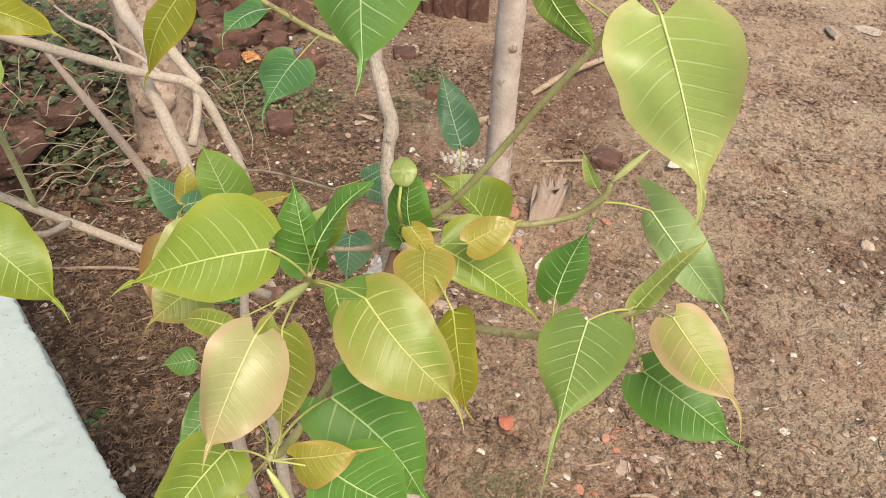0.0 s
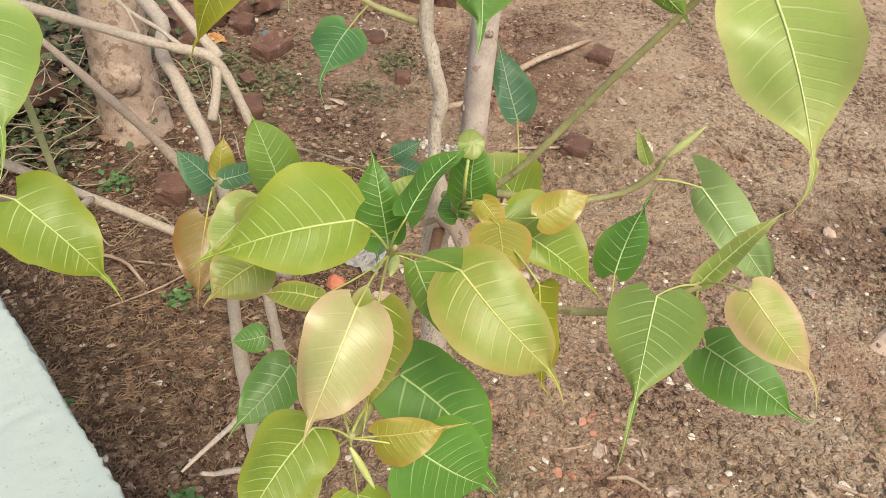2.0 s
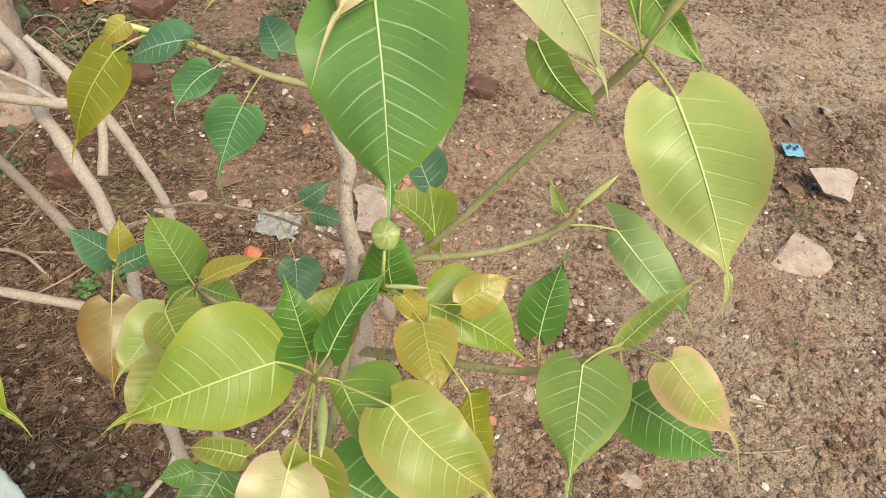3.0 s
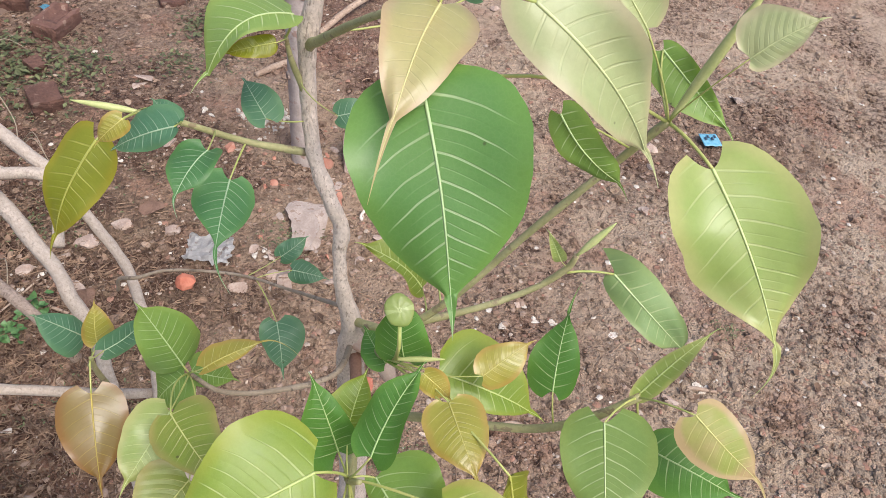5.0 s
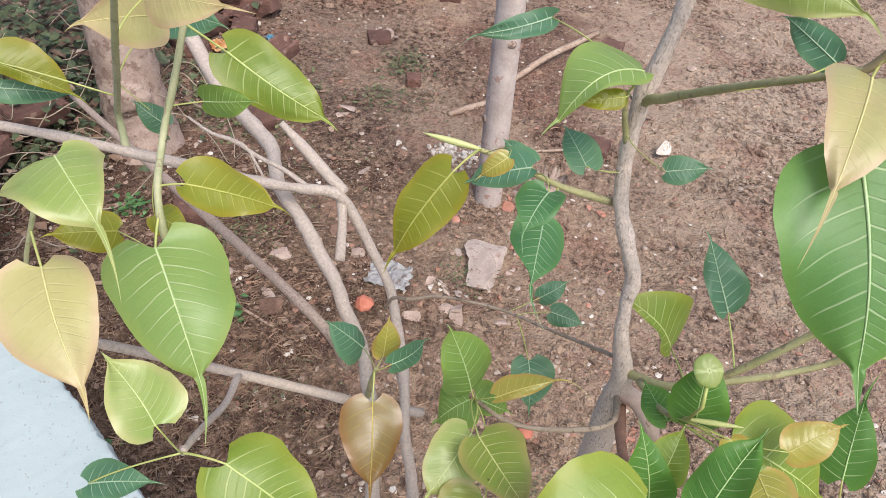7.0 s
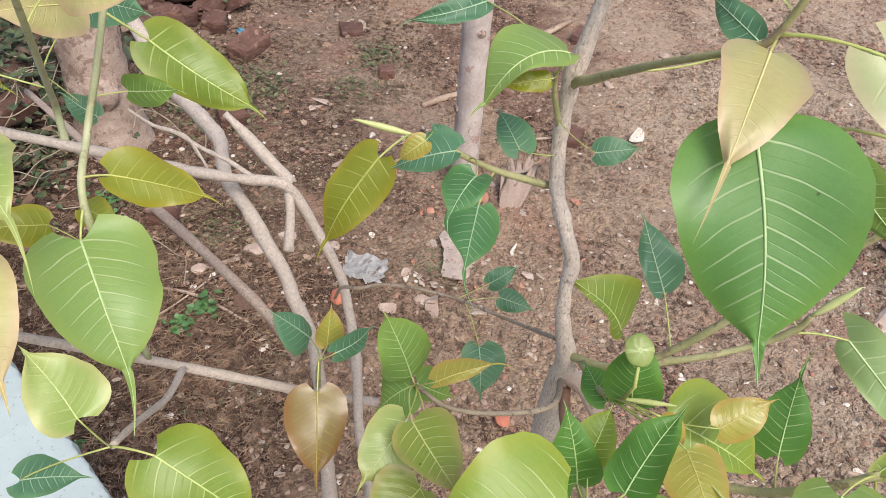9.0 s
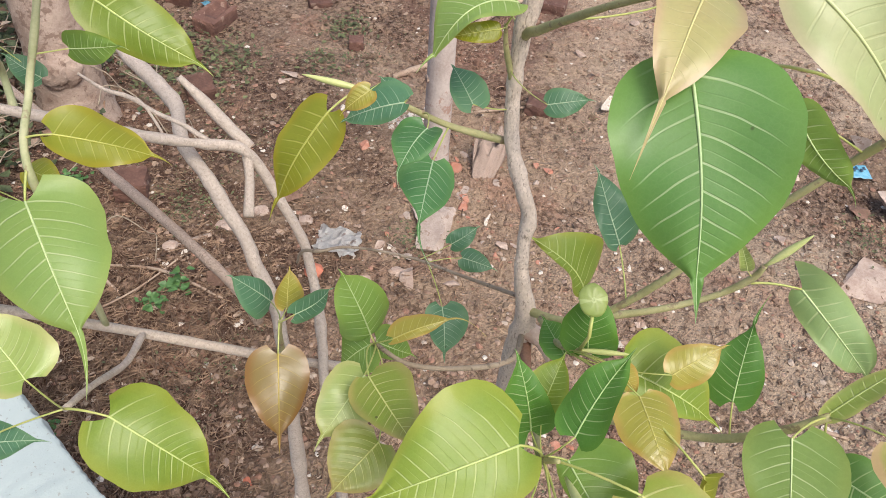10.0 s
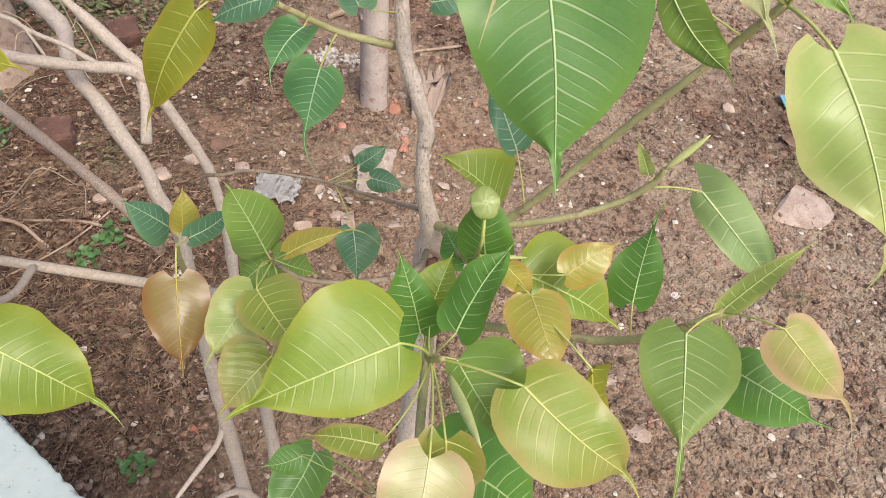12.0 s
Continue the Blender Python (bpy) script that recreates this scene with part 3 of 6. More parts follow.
def leaf(kind, stalk, tip, normal, left_half, right_half, tail=None, node_at=None, fold=None, bow=None, taper=1.05, ruffle=None, lobes=None):
    """A heart-shaped leaf with a drawn-out tip: blade, midrib and stalk."""
    global leaf_count
    leaf_count += 1
    rnd = random.Random(leaf_count * 7 + 3)
    stalk, tip, up = Vector(stalk), Vector(tip), Vector(normal).normalized()
    along = tip - stalk
    length = along.length
    along.normalize()
    up = (up - along * up.dot(along)).normalized()
    left = up.cross(along)
    end = Vector(tail) if tail else tip + along * length * 0.21 + Vector((0, 0, -1)) * length * 0.09
    reach = (end - tip).length
    bow = (rnd.uniform(0.04, 0.13) if bow is None else bow) * length
    fold = rnd.uniform(-0.26, 0.16) if fold is None else fold
    wave, ph1, ph2 = rnd.uniform(0.045, 0.10), rnd.uniform(0, 6), rnd.uniform(0, 6)
    rag = 1.0 if ruffle is None else 1 + 12 * (ruffle - 0.07)
    wave = wave if ruffle is None else ruffle
    twist = rnd.uniform(-0.12, 0.12)
    lobe, seed, sweep = rnd.uniform(0.07, 0.14), rnd.uniform(0, 90), rnd.uniform(-0.03, 0.03)
    lobe = (lobe, lobe) if lobes is None else lobes if isinstance(lobes, tuple) else (lobes, lobes)
    bm = bmesh.new()
    uvs, flat = bm.loops.layers.uv.new("UVMap"), bm.loops.layers.uv.new("Metric")
    grid, marks, spine = [], [], []
    for s in S_ROWS:
        half = float(np.interp(s, S_KNOTS, W_KNOTS))
        half = half ** (1 + (taper - 1) * min(1.0, max(0.0, (s - 0.2) / 0.2)) * min(1.0, (1.03 - s) / 0.12))
        row, mark = [], []
        for c in range(COLUMNS + 1):
            u = 2 * c / COLUMNS - 1
            au, hand = abs(u), 3.0 if u > 0 else 9.0
            h = (left_half if u > 0 else right_half) * half * (1 + rag * (0.075 * noise.noise(Vector((s * 2.6, hand, seed))) + 0.030 * noise.noise(Vector((s * 6.5, hand, seed)))))
            back = lobe[0 if u > 0 else 1] * au ** 1.5 * (1 - s) ** 4
            y = (s - back) * length
            z = bow * 4 * s * (1 - s) + fold * au ** 1.4 * h + twist * u * h * (s - 0.3)
            z += wave * length * au * au * math.sin(7 * s + (ph1 if u > 0 else ph2)) * (1 - s * 0.6)
            x, e = au * h / length, s - back
            start = e - x * (0.26 + 0.42 * e) - 0.42 * x * x + 0.017
            z -= 0.0028 * length * math.cos(2 * math.pi * (VEINS * start * (1 + 0.22 * start) + (0.32 if u > 0 else 0.0) - 0.5)) * au * (1 - au) * 3.2 * (1 - 0.5 * s)
            z += 0.030 * length * noise.noise(Vector((s * 2.4, u * 1.7, seed + 7))) * min(1.0, 3 * s) * (0.3 + au)
            z += 0.012 * length * au ** 3 * noise.noise(Vector((s * 7, hand, seed)))
            row.append(bm.verts.new(stalk + along * y + left * (u * h + sweep * length * math.sin(math.pi * s)) + up * z))
            mark.append((u * 0.5 + 0.5, s, u * h / length, e))
            if c == COLUMNS // 2:
                spine.append(row[-1].co.copy())
        grid.append(row)
        marks.append(mark)
    last = (left_half + right_half) * 0.5 * W_KNOTS[-1]
    for k in range(1, 11):
        t = k / 10
        at = tip * (1 - t) ** 2 + (tip + along * reach * 0.45) * 2 * t * (1 - t) + end * t * t
        w = last * (1 - t) ** 1.3 + 0.0045 * length * (1 - 0.75 * t)
        row, mark = [], []
        for c in range(COLUMNS + 1):
            u = 2 * c / COLUMNS - 1
            row.append(bm.verts.new(at + left * (u * w) + up * (abs(u) * w * 0.5)))
            mark.append((u * 0.5 + 0.5, 1 + 0.3 * t, u * w / length, 1 + 0.3 * t))
        spine.append(at)
        grid.append(row)
        marks.append(mark)
    for i in range(len(grid) - 1):
        for c in range(COLUMNS):
            f = bm.faces.new((grid[i][c], grid[i][c + 1], grid[i + 1][c + 1], grid[i + 1][c]))
            for loop, q in zip(f.loops, (marks[i][c], marks[i][c + 1], marks[i + 1][c + 1], marks[i + 1][c])):
                loop[uvs].uv, loop[flat].uv = q[:2], q[2:]
    blade = part("leaf", bm, LEAF[kind], TREE, LEAF_WORDS[kind])
    thick = 0.00047 * (length / 0.05) ** 0.7
    rib = [(*(p + up * thick * 0.25), thick * (1.15 - 1.0 * i / (len(spine) - 1))) for i, p in enumerate(spine)]
    part("midrib", tube(rib, 6), RIBS[kind], blade)
    if node_at is None:
        back = stalk - along * 0.02
        node_at = min(NODES, key=lambda q: (q - back).length + 0.4 * (q - stalk).length)
    node_at = Vector(node_at)
    gap = (node_at - stalk).length
    rows = []
    for k in range(9):
        t = k / 8
        at = stalk * (1 - t) ** 2 + (stalk.lerp(node_at, 0.5) - along * gap * 0.16 + up * gap * 0.03) * 2 * t * (1 - t) + node_at * t * t
        rows.append((*at, thick * (1.05 + 0.35 * t)))
    part("leaf_stalk", tube(rows, 6), STALK, blade)
    return blade


def bud(parent, base, end, radius, mat=None, label="pale green pointed bud sheath"):
    base, end = Vector(base), Vector(end)
    rows = []
    for k in range(11):
        t = k / 10
        rows.append((*(base.lerp(end, t)), radius * (math.sin(math.pi * min(1, t * 0.80 + 0.07)) ** 1.1) * (1 - t) ** 0.35 + 0.0002))
    return part("bud", tube(rows, 8), mat or BUD, parent, label)


def lump(name, at, size, mat, label, category, seed, flat=0.6, sharp=0.85, turn=None, group="", sink=0.25):
    """A rough stone or clod resting on the ground."""
    rnd = random.Random(seed)
    bm = bmesh.new()
    bmesh.ops.create_icosphere(bm, subdivisions=3 if max(size if isinstance(size, tuple) else (size,)) > 0.06 else 2, radius=0.5)
    axes = [Vector((rnd.uniform(-1, 1), rnd.uniform(-1, 1), rnd.uniform(-1, 1))).normalized() for _ in range(8)]
    crisp = sharp > 0.75
    cuts = [rnd.uniform(0.05, 0.26) if crisp else rnd.uniform(0.16, 0.36) for _ in axes]
    off = Vector((rnd.uniform(0, 50), 0, 0))
    for v in bm.verts:
        for axis, cut in zip(axes, cuts):
            over = v.co.dot(axis) - cut
            if over > 0:
                v.co -= axis * over * (1.0 if crisp else 0.6 + 0.4 * sharp)
        v.co += v.co.normalized() * (0.035 if crisp else 0.09) * noise.noise(v.co * 4 + off) + v.co.normalized() * (0.015 if crisp else 0.04) * noise.noise(v.co * 11 + off)
    if crisp:
        wide = max(max(abs(v.co.x), abs(v.co.y)) for v in bm.verts)
        for v in bm.verts:
            v.co *= 0.42 / wide
    sx, sy = size if isinstance(size, tuple) else (size, size * rnd.uniform(0.7, 0.95))
    for v in bm.verts:
        v.co = Vector((v.co.x * sx * 1.2, v.co.y * sy * 1.2, v.co.z * min(sx, sy) * flat * 1.3))
    low = min(v.co.z for v in bm.verts)
    high = max(v.co.z for v in bm.verts)
    ob = mesh_object(name, bm, mat, sharp < 0.4)
    ob.matrix_world = pose(at[0], at[1], ground_height(*at) - low - sink * (high - low), 0, 0, rnd.uniform(0, 360) if turn is None else turn)
    return tagged(ob, label, category, group)


def brick_mesh(seed, size=(0.22, 0.105, 0.07), broken=0.0):
    rnd = random.Random(seed)
    bm = bmesh.new()
    bmesh.ops.create_cube(bm, size=1)
    bmesh.ops.subdivide_edges(bm, edges=bm.edges, cuts=5, use_grid_fill=True)
    off = Vector((seed * 3.7, 1, 2))
    for v in bm.verts:
        n = Vector([abs(c) for c in v.co])
        edge = sorted(n)[1]
        v.co *= 1 - 0.075 * max(0, (edge - 0.34) / 0.16) * (0.6 + noise.noise(v.co * 5 + off))
        if broken and v.co.x > 0.0:
            v.co.x -= broken * (0.5 + 0.9 * abs(noise.noise(Vector((v.co.y * 3, v.co.z * 3, seed))))) * v.co.x
        v.co = Vector((v.co.x * size[0], v.co.y * size[1], v.co.z * size[2]))
        v.co += Vector((noise.noise(v.co * 40 + off), noise.noise(v.co * 40 + off * 2), noise.noise(v.co * 40 + off * 3))) * 0.004
    if seed in (1, 3):
        for v in bm.verts:
            if v.co.z > 0.028 and abs(v.co.x) < 0.072 and abs(v.co.y) < 0.028:
                v.co.z -= 0.016
    me = bpy.data.meshes.new("brick")
    bm.to_mesh(me)
    bm.free()
    me.materials.append(BRICK)
    return me


BRICKS = [brick_mesh(1), brick_mesh(2, broken=0.25), brick_mesh(3, broken=0.5), brick_mesh(4, (0.115, 0.105, 0.07), 0.3), brick_mesh(5, (0.10, 0.10, 0.065), 0.1), brick_mesh(6, (0.065, 0.06, 0.045), 0.2)]


def brick(which, x, y, z, rx=0, ry=0, rz=0, label="reddish-brown fired clay brick lying on the soil", group=""):
    ob = new("brick", BRICKS[which])
    ob.matrix_world = pose(x, y, z, rx, ry, rz)
    return tagged(ob, label, "brick", group)


# ---- ground ----
def ground_height(x, y):
    near = max(0.0, 1 - max(0.0, math.hypot(x, y - 2.0) - 5) / 6)
    h = 0.020 * noise.noise(Vector((x * 1.1, y * 1.1, 0.3))) + 0.014 * noise.noise(Vector((x * 3.7, y * 3.7, 4.0)))
    h += near * 0.011 * noise.noise(Vector((x * 13, y * 13, 9.0))) + near * 0.006 * noise.noise(Vector((x * 34, y * 34, 2.0)))
    return h


def ground_sheet():
    def axis(a, b, step):
        inner = list(np.arange(a, b, step))
        out, d = [], step
        x = b
        while x < 260:
            out.append(x)
            d *= 1.25
            x += d
        low, d, x = [], step, a - step
        while x > -260:
            low.append(x)
            d *= 1.25
            x -= d
        return low[::-1] + inner + out
    xs, ys = axis(-2.4, 2.6, 0.021), axis(0.6, 5.0, 0.021)
    verts = [(x, y, ground_height(x, y)) for y in ys for x in xs]
    n = len(xs)
    faces = [(j * n + i, j * n + i + 1, (j + 1) * n + i + 1, (j + 1) * n + i) for j in range(len(ys) - 1) for i in range(n - 1)]
    me = bpy.data.meshes.new("ground")
    me.from_pydata(verts, [], faces)
    me.materials.append(SOIL)
    me.polygons.foreach_set("use_smooth", [True] * len(me.polygons))
    return tagged(new("ground", me), "bare reddish-brown soil strewn with brick dust and grit", "ground", kind="structure")


ground_sheet()


# ---- low boundary wall ----
def boundary_wall():
    """A whitewashed wall 0.8 m high; its rough edge faces the tree."""
    edge, way = Vector((-0.428, 0.713, 0)), Vector((0.767, -0.642, 0))
    back = Vector((-0.642, -0.767, 0))
    bm = bmesh.new()
    cols, rows = 1500, 20
    tops = []
    for i in range(cols + 1):
        s = -3.0 + 6.0 * i / cols
        row = []
        for k in range(rows + 1):
            t = (k / rows) ** 2.2
            ragged = 0.0035 * noise.noise(Vector((s * 9, 0, 3))) + 0.003 * noise.noise(Vector((s * 70, 0, 8))) + 0.020 * max(0.0, noise.noise(Vector((s * 42, 0, 21))) - 0.25) + 0.002 * noise.noise(Vector((s * 190, 0, 2)))
            rim = math.exp(-t * 60)
            p = edge + way * s + back * (t * 0.30 + ragged * rim)
            p.z = 0.80 + 0.003 * noise.noise(Vector((s * 8, t * 3, 0))) - 0.0035 * math.exp(-t * 150) + 0.0012 * noise.noise(Vector((s * 60, t * 18, 5)))
            row.append(bm.verts.new(p))
        tops.append(row)
    for a, b in zip(tops, tops[1:]):
        for k in range(rows):
            bm.faces.new((a[k], b[k], b[k + 1], a[k + 1]))
    for k, way_out in ((0, -1), (rows, 1)):
        prev = [r[k] for r in tops]
        for depth in (0.02, 0.3, 0.9):
            line = []
            for i, v in enumerate(prev):
                base = tops[i][k].co
                line.append(bm.verts.new(Vector((base.x, base.y, 0.80 - depth)) - back * way_out * -0.002 + back * (0.004 * noise.noise(base * 14 + Vector((0, 0, depth * 9))))))
            for i in range(cols):
                q = (prev[i], prev[i + 1], line[i + 1], line[i])
                bm.faces.new(q if k else q[::-1])
            prev = line
    for i in (0, cols):
        ring = [tops[i][0].co, tops[i][rows].co]
        bm.faces.new([bm.verts.new(p) for p in (ring[0], ring[1], Vector((ring[1].x, ring[1].y, -0.1)), Vector((ring[0].x, ring[0].y, -0.1)))])
    ob = mesh_object("wall_boundary", bm, WHITEWASH, False)
    return tagged(ob, "low whitewashed masonry wall with a rough chipped edge", "wall", kind="structure")


boundary_wall()

# ---- the young peepal tree ----
TREE = thing("peepal_tree", (0.08, 0.56, 0.0), "young peepal tree with green and bronze heart-shaped leaves", "tree")
branch(TREE, "stem", [(0.085, 0.570, -0.02, 0.034), (0.088, 0.565, 0.20, 0.026), (0.090, 0.562, 0.60, 0.020), (0.089, 0.557, 0.95, 0.0150), (0.086, 0.551, 1.20, 0.0112), (0.080, 0.543, 1.305, 0.0098), (0.079, 0.541, 1.332, 0.0090), (0.080, 0.541, 1.348, 0.0080), (0.078, 0.544, 1.362, 0.0056), (0.073, 0.549, 1.380, 0.0043), (0.071, 0.557, 1.401, 0.0042), (0.072, 0.563, 1.418, 0.0047), (0.066, 0.568, 1.434, 0.0045),
                      (0.059, 0.577, 1.450, 0.0046), (0.056, 0.585, 1.462, 0.0046), (0.054, 0.590, 1.480, 0.0044), (0.0535, 0.592, 1.506, 0.0044), (0.054, 0.592, 1.524, 0.0052), (0.059, 0.595, 1.552, 0.0042), (0.064, 0.602, 1.58, 0.0040), (0.074, 0.615, 1.65, 0.0038)], BARK, "pale grey speckled bark stem", 7, 0.22)
branch(TREE, "branch", [(0.0542, 0.5925, 1.516, 0.0030), (0.0560, 0.5840, 1.5245, 0.0029), (0.0585, 0.573, 1.532, 0.0025), (0.063, 0.560, 1.543, 0.0022), (0.076, 0.515, 1.578, 0.0016), (0.090, 0.488, 1.600, 0.0014), (0.098, 0.480, 1.612, 0.0014), (0.104, 0.473, 1.650, 0.0010)], TWIG)
branch(TREE, "branch", [(0.052, 0.590, 1.492, 0.0020), (0.046, 0.587, 1.512, 0.0015), (0.0435, 0.583, 1.528, 0.0011)], TWIG)
branch(TREE, "branch", [(0.056, 0.588, 1.452, 0.0024), (0.021, 0.585, 1.462, 0.0019), (-0.009, 0.567, 1.488, 0.0016), (-0.026, 0.563, 1.496, 0.0012)], TWIG)
branch(TREE, "branch", [(0.074, 0.552, 1.360, 0.0014), (0.040, 0.592, 1.330, 0.0011), (0.003, 0.622, 1.312, 0.0011), (-0.040, 0.618, 1.322, 0.0011), (-0.060, 0.606, 1.328, 0.0012), (-0.074, 0.614, 1.318, 0.0013), (-0.082, 0.628, 1.290, 0.0014)], TWIG_BROWN)
branch(TREE, "branch", [(0.0795, 0.5425, 1.358, 0.0028), (0.100, 0.520, 1.378, 0.0027), (0.125, 0.512, 1.408, 0.0022), (0.163, 0.505, 1.477, 0.0020), (0.186, 0.500, 1.518, 0.0019), (0.196, 0.494, 1.542, 0.0021), (0.200, 0.491, 1.552, 0.0021)], TWIG, "olive-green young shoot")
branch(TREE, "branch", [(0.110, 0.518, 1.385, 0.0026), (0.160, 0.545, 1.366, 0.0022), (0.195, 0.554, 1.373, 0.0022), (0.211, 0.553, 1.392, 0.0021), (0.214, 0.552, 1.405, 0.0018)], TWIG)
branch(TREE, "branch", [(0.078, 0.546, 1.25, 0.0040), (0.130, 0.500, 1.310, 0.0030), (0.180, 0.470, 1.345, 0.0026), (0.210, 0.464, 1.365, 0.0025), (0.232, 0.462, 1.388, 0.0023)], TWIG)
branch(TREE, "branch", [(0.082, 0.536, 1.334, 0.0042), (0.081, 0.500, 1.336, 0.0032), (0.077, 0.460, 1.370, 0.0025)], TWIG_RED, "reddish-brown side branch")
branch(TREE, "branch", [(0.0772, 0.462, 1.368, 0.0025), (0.073, 0.430, 1.400, 0.0021), (0.070, 0.406, 1.424, 0.0018), (0.074, 0.396, 1.440, 0.0011)], TWIG)
branch(TREE, "branch", [(0.080, 0.490, 1.341, 0.0030), (0.073, 0.420, 1.338, 0.0026), (0.068, 0.365, 1.352, 0.0024), (0.067, 0.341, 1.372, 0.0022)], TWIG)
branch(TREE, "branch", [(0.080, 0.541, 1.338, 0.0024), (0.067, 0.498, 1.366, 0.0017), (0.036, 0.484, 1.3736, 0.0015), (0.0086, 0.483, 1.376, 0.0014), (-0.011, 0.500, 1.369, 0.0013)], TWIG_BROWN)
branch(TREE, "branch", [(0.086, 0.530, 1.366, 0.0022), (0.092, 0.500, 1.382, 0.0019), (0.100, 0.482, 1.402, 0.0013)], TWIG)
branch(TREE, "stub", [(0.080, 0.541, 1.342, 0.0070), (0.091, 0.532, 1.343, 0.0058), (0.099, 0.524, 1.336, 0.0052), (0.103, 0.520, 1.328, 0.0046), (0.104, 0.5195, 1.3262, 0.0030)], STUB, "pale pinkish stub of a cut branch", 4, 0.10, 10, 0.05, False)
# grey stems of the shoots on the wall's side
branch(TREE, "stem", [(-0.045, 0.570, -0.02, 0.0144), (-0.045, 0.570, 0.45, 0.0097), (-0.044, 0.568, 0.85, 0.0071), (-0.044, 0.560, 1.10, 0.0055), (-0.046, 0.555, 1.169, 0.0047), (-0.054, 0.564, 1.214, 0.0040), (-0.059, 0.589, 1.232, 0.0042), (-0.067, 0.622, 1.246, 0.0042), (-0.077, 0.648, 1.264, 0.0040), (-0.085, 0.663, 1.280, 0.0041), (-0.103, 0.677, 1.307, 0.0041),
                      (-0.118, 0.683, 1.334, 0.0043), (-0.130, 0.681, 1.353, 0.0043), (-0.153, 0.672, 1.361, 0.0039), (-0.185, 0.665, 1.369, 0.0039), (-0.257, 0.658, 1.385, 0.0039), (-0.34, 0.64, 1.41, 0.0036), (-0.46, 0.61, 1.44, 0.0036)], BARK_SMOOTH, "smooth pale grey stem bending sideways", 7, 0.20, 10, 0.11)
branch(TREE, "stem", [(-0.078, 0.556, -0.02, 0.0159), (-0.078, 0.556, 0.45, 0.0105), (-0.078, 0.553, 0.90, 0.0076), (-0.076, 0.545, 1.13, 0.0058), (-0.076, 0.545, 1.212, 0.0049), (-0.080, 0.558, 1.251, 0.0049), (-0.084, 0.570, 1.261, 0.0049), (-0.095, 0.598, 1.278, 0.0051), (-0.110, 0.617, 1.293, 0.0051), (-0.122, 0.635, 1.306, 0.0052), (-0.136, 0.649, 1.318, 0.0053), (-0.157, 0.670, 1.336, 0.0055),
                      (-0.178, 0.694, 1.342, 0.0059), (-0.197, 0.740, 1.343, 0.0061), (-0.229, 0.777, 1.342, 0.0065), (-0.263, 0.814, 1.344, 0.0069), (-0.33, 0.89, 1.38, 0.0069)], BARK_SMOOTH, "smooth pale grey stem", 7, 0.20, 10, 0.11)
branch(TREE, "branch", [(-0.126, 0.684, 1.346, 0.0042), (-0.123, 0.670, 1.329, 0.0036), (-0.121, 0.649, 1.313, 0.0042)], BARK_SMOOTH)
branch(TREE, "branch", [(-0.176, 0.707, 1.393, 0.0024), (-0.158, 0.702, 1.376, 0.0044), (-0.139, 0.692, 1.362, 0.0048), (-0.124, 0.686, 1.350, 0.0048)], BARK_SMOOTH, "broken-off side branch")
branch(TREE, "branch", [(-0.045, 0.595, 1.205, 0.0040), (-0.085, 0.573, 1.240, 0.0037), (-0.125, 0.555, 1.275, 0.0036), (-0.177, 0.530, 1.322, 0.0032), (-0.221, 0.509, 1.360, 0.0030), (-0.29, 0.475, 1.42, 0.0028)], BARK_SMOOTH, "pale grey side branch")
branch(TREE, "branch", [(-0.165, 0.536, 1.311, 0.0026), (-0.160, 0.500, 1.330, 0.0022), (-0.152, 0.455, 1.375, 0.0019), (-0.147, 0.425, 1.402, 0.0018)], BARK_SMOOTH)
branch(TREE, "branch", [(-0.10, 0.572, 1.285, 0.0036), (-0.118, 0.583, 1.312, 0.0037), (-0.19, 0.660, 1.288, 0.0041), (-0.27, 0.745, 1.255, 0.0046), (-0.395, 0.880, 1.20, 0.0045), (-0.60, 1.10, 1.11, 0.0044)], BARK_ROUGH, "rough brown side branch with flaking bark")
branch(TREE, "branch", [(-0.084, 0.566, 1.262, 0.0024), (-0.078, 0.545, 1.310, 0.0018), (-0.073, 0.533, 1.340, 0.0014)], TWIG)
branch(TREE, "branch", [(-0.045, 0.570, 0.55, 0.007), (-0.058, 0.52, 0.98, 0.0040), (-0.09, 0.47, 1.08, 0.0018)], BARK_SMOOTH)
branch(TREE, "shoot", [(-0.182, 0.528, 1.327, 0.0022), (-0.178, 0.518, 1.40, 0.0022), (-0.176, 0.508, 1.475, 0.0020), (-0.186, 0.545, 1.49, 0.0019), (-0.178, 0.560, 1.525, 0.0019), (-0.172, 0.580, 1.565, 0.0018), (-0.168, 0.60, 1.62, 0.0015)], SHOOT, "upright pale green shoot")
branch(TREE, "shoot", [(-0.274, 0.657, 1.388, 0.0030), (-0.279, 0.667, 1.414, 0.0025), (-0.260, 0.638, 1.443, 0.0022), (-0.239, 0.606, 1.475, 0.0021), (-0.218, 0.574, 1.507, 0.0019), (-0.197, 0.542, 1.541, 0.0017), (-0.176, 0.510, 1.573, 0.0015), (-0.155, 0.478, 1.605, 0.0012)], SHOOT, "upright pale green shoot")
branch(TREE, "shoot", [(-0.25, 0.50, 1.385, 0.0016), (-0.235, 0.48, 1.45, 0.0013), (-0.215, 0.478, 1.50, 0.0011)], SHOOT, "upright pale green shoot")

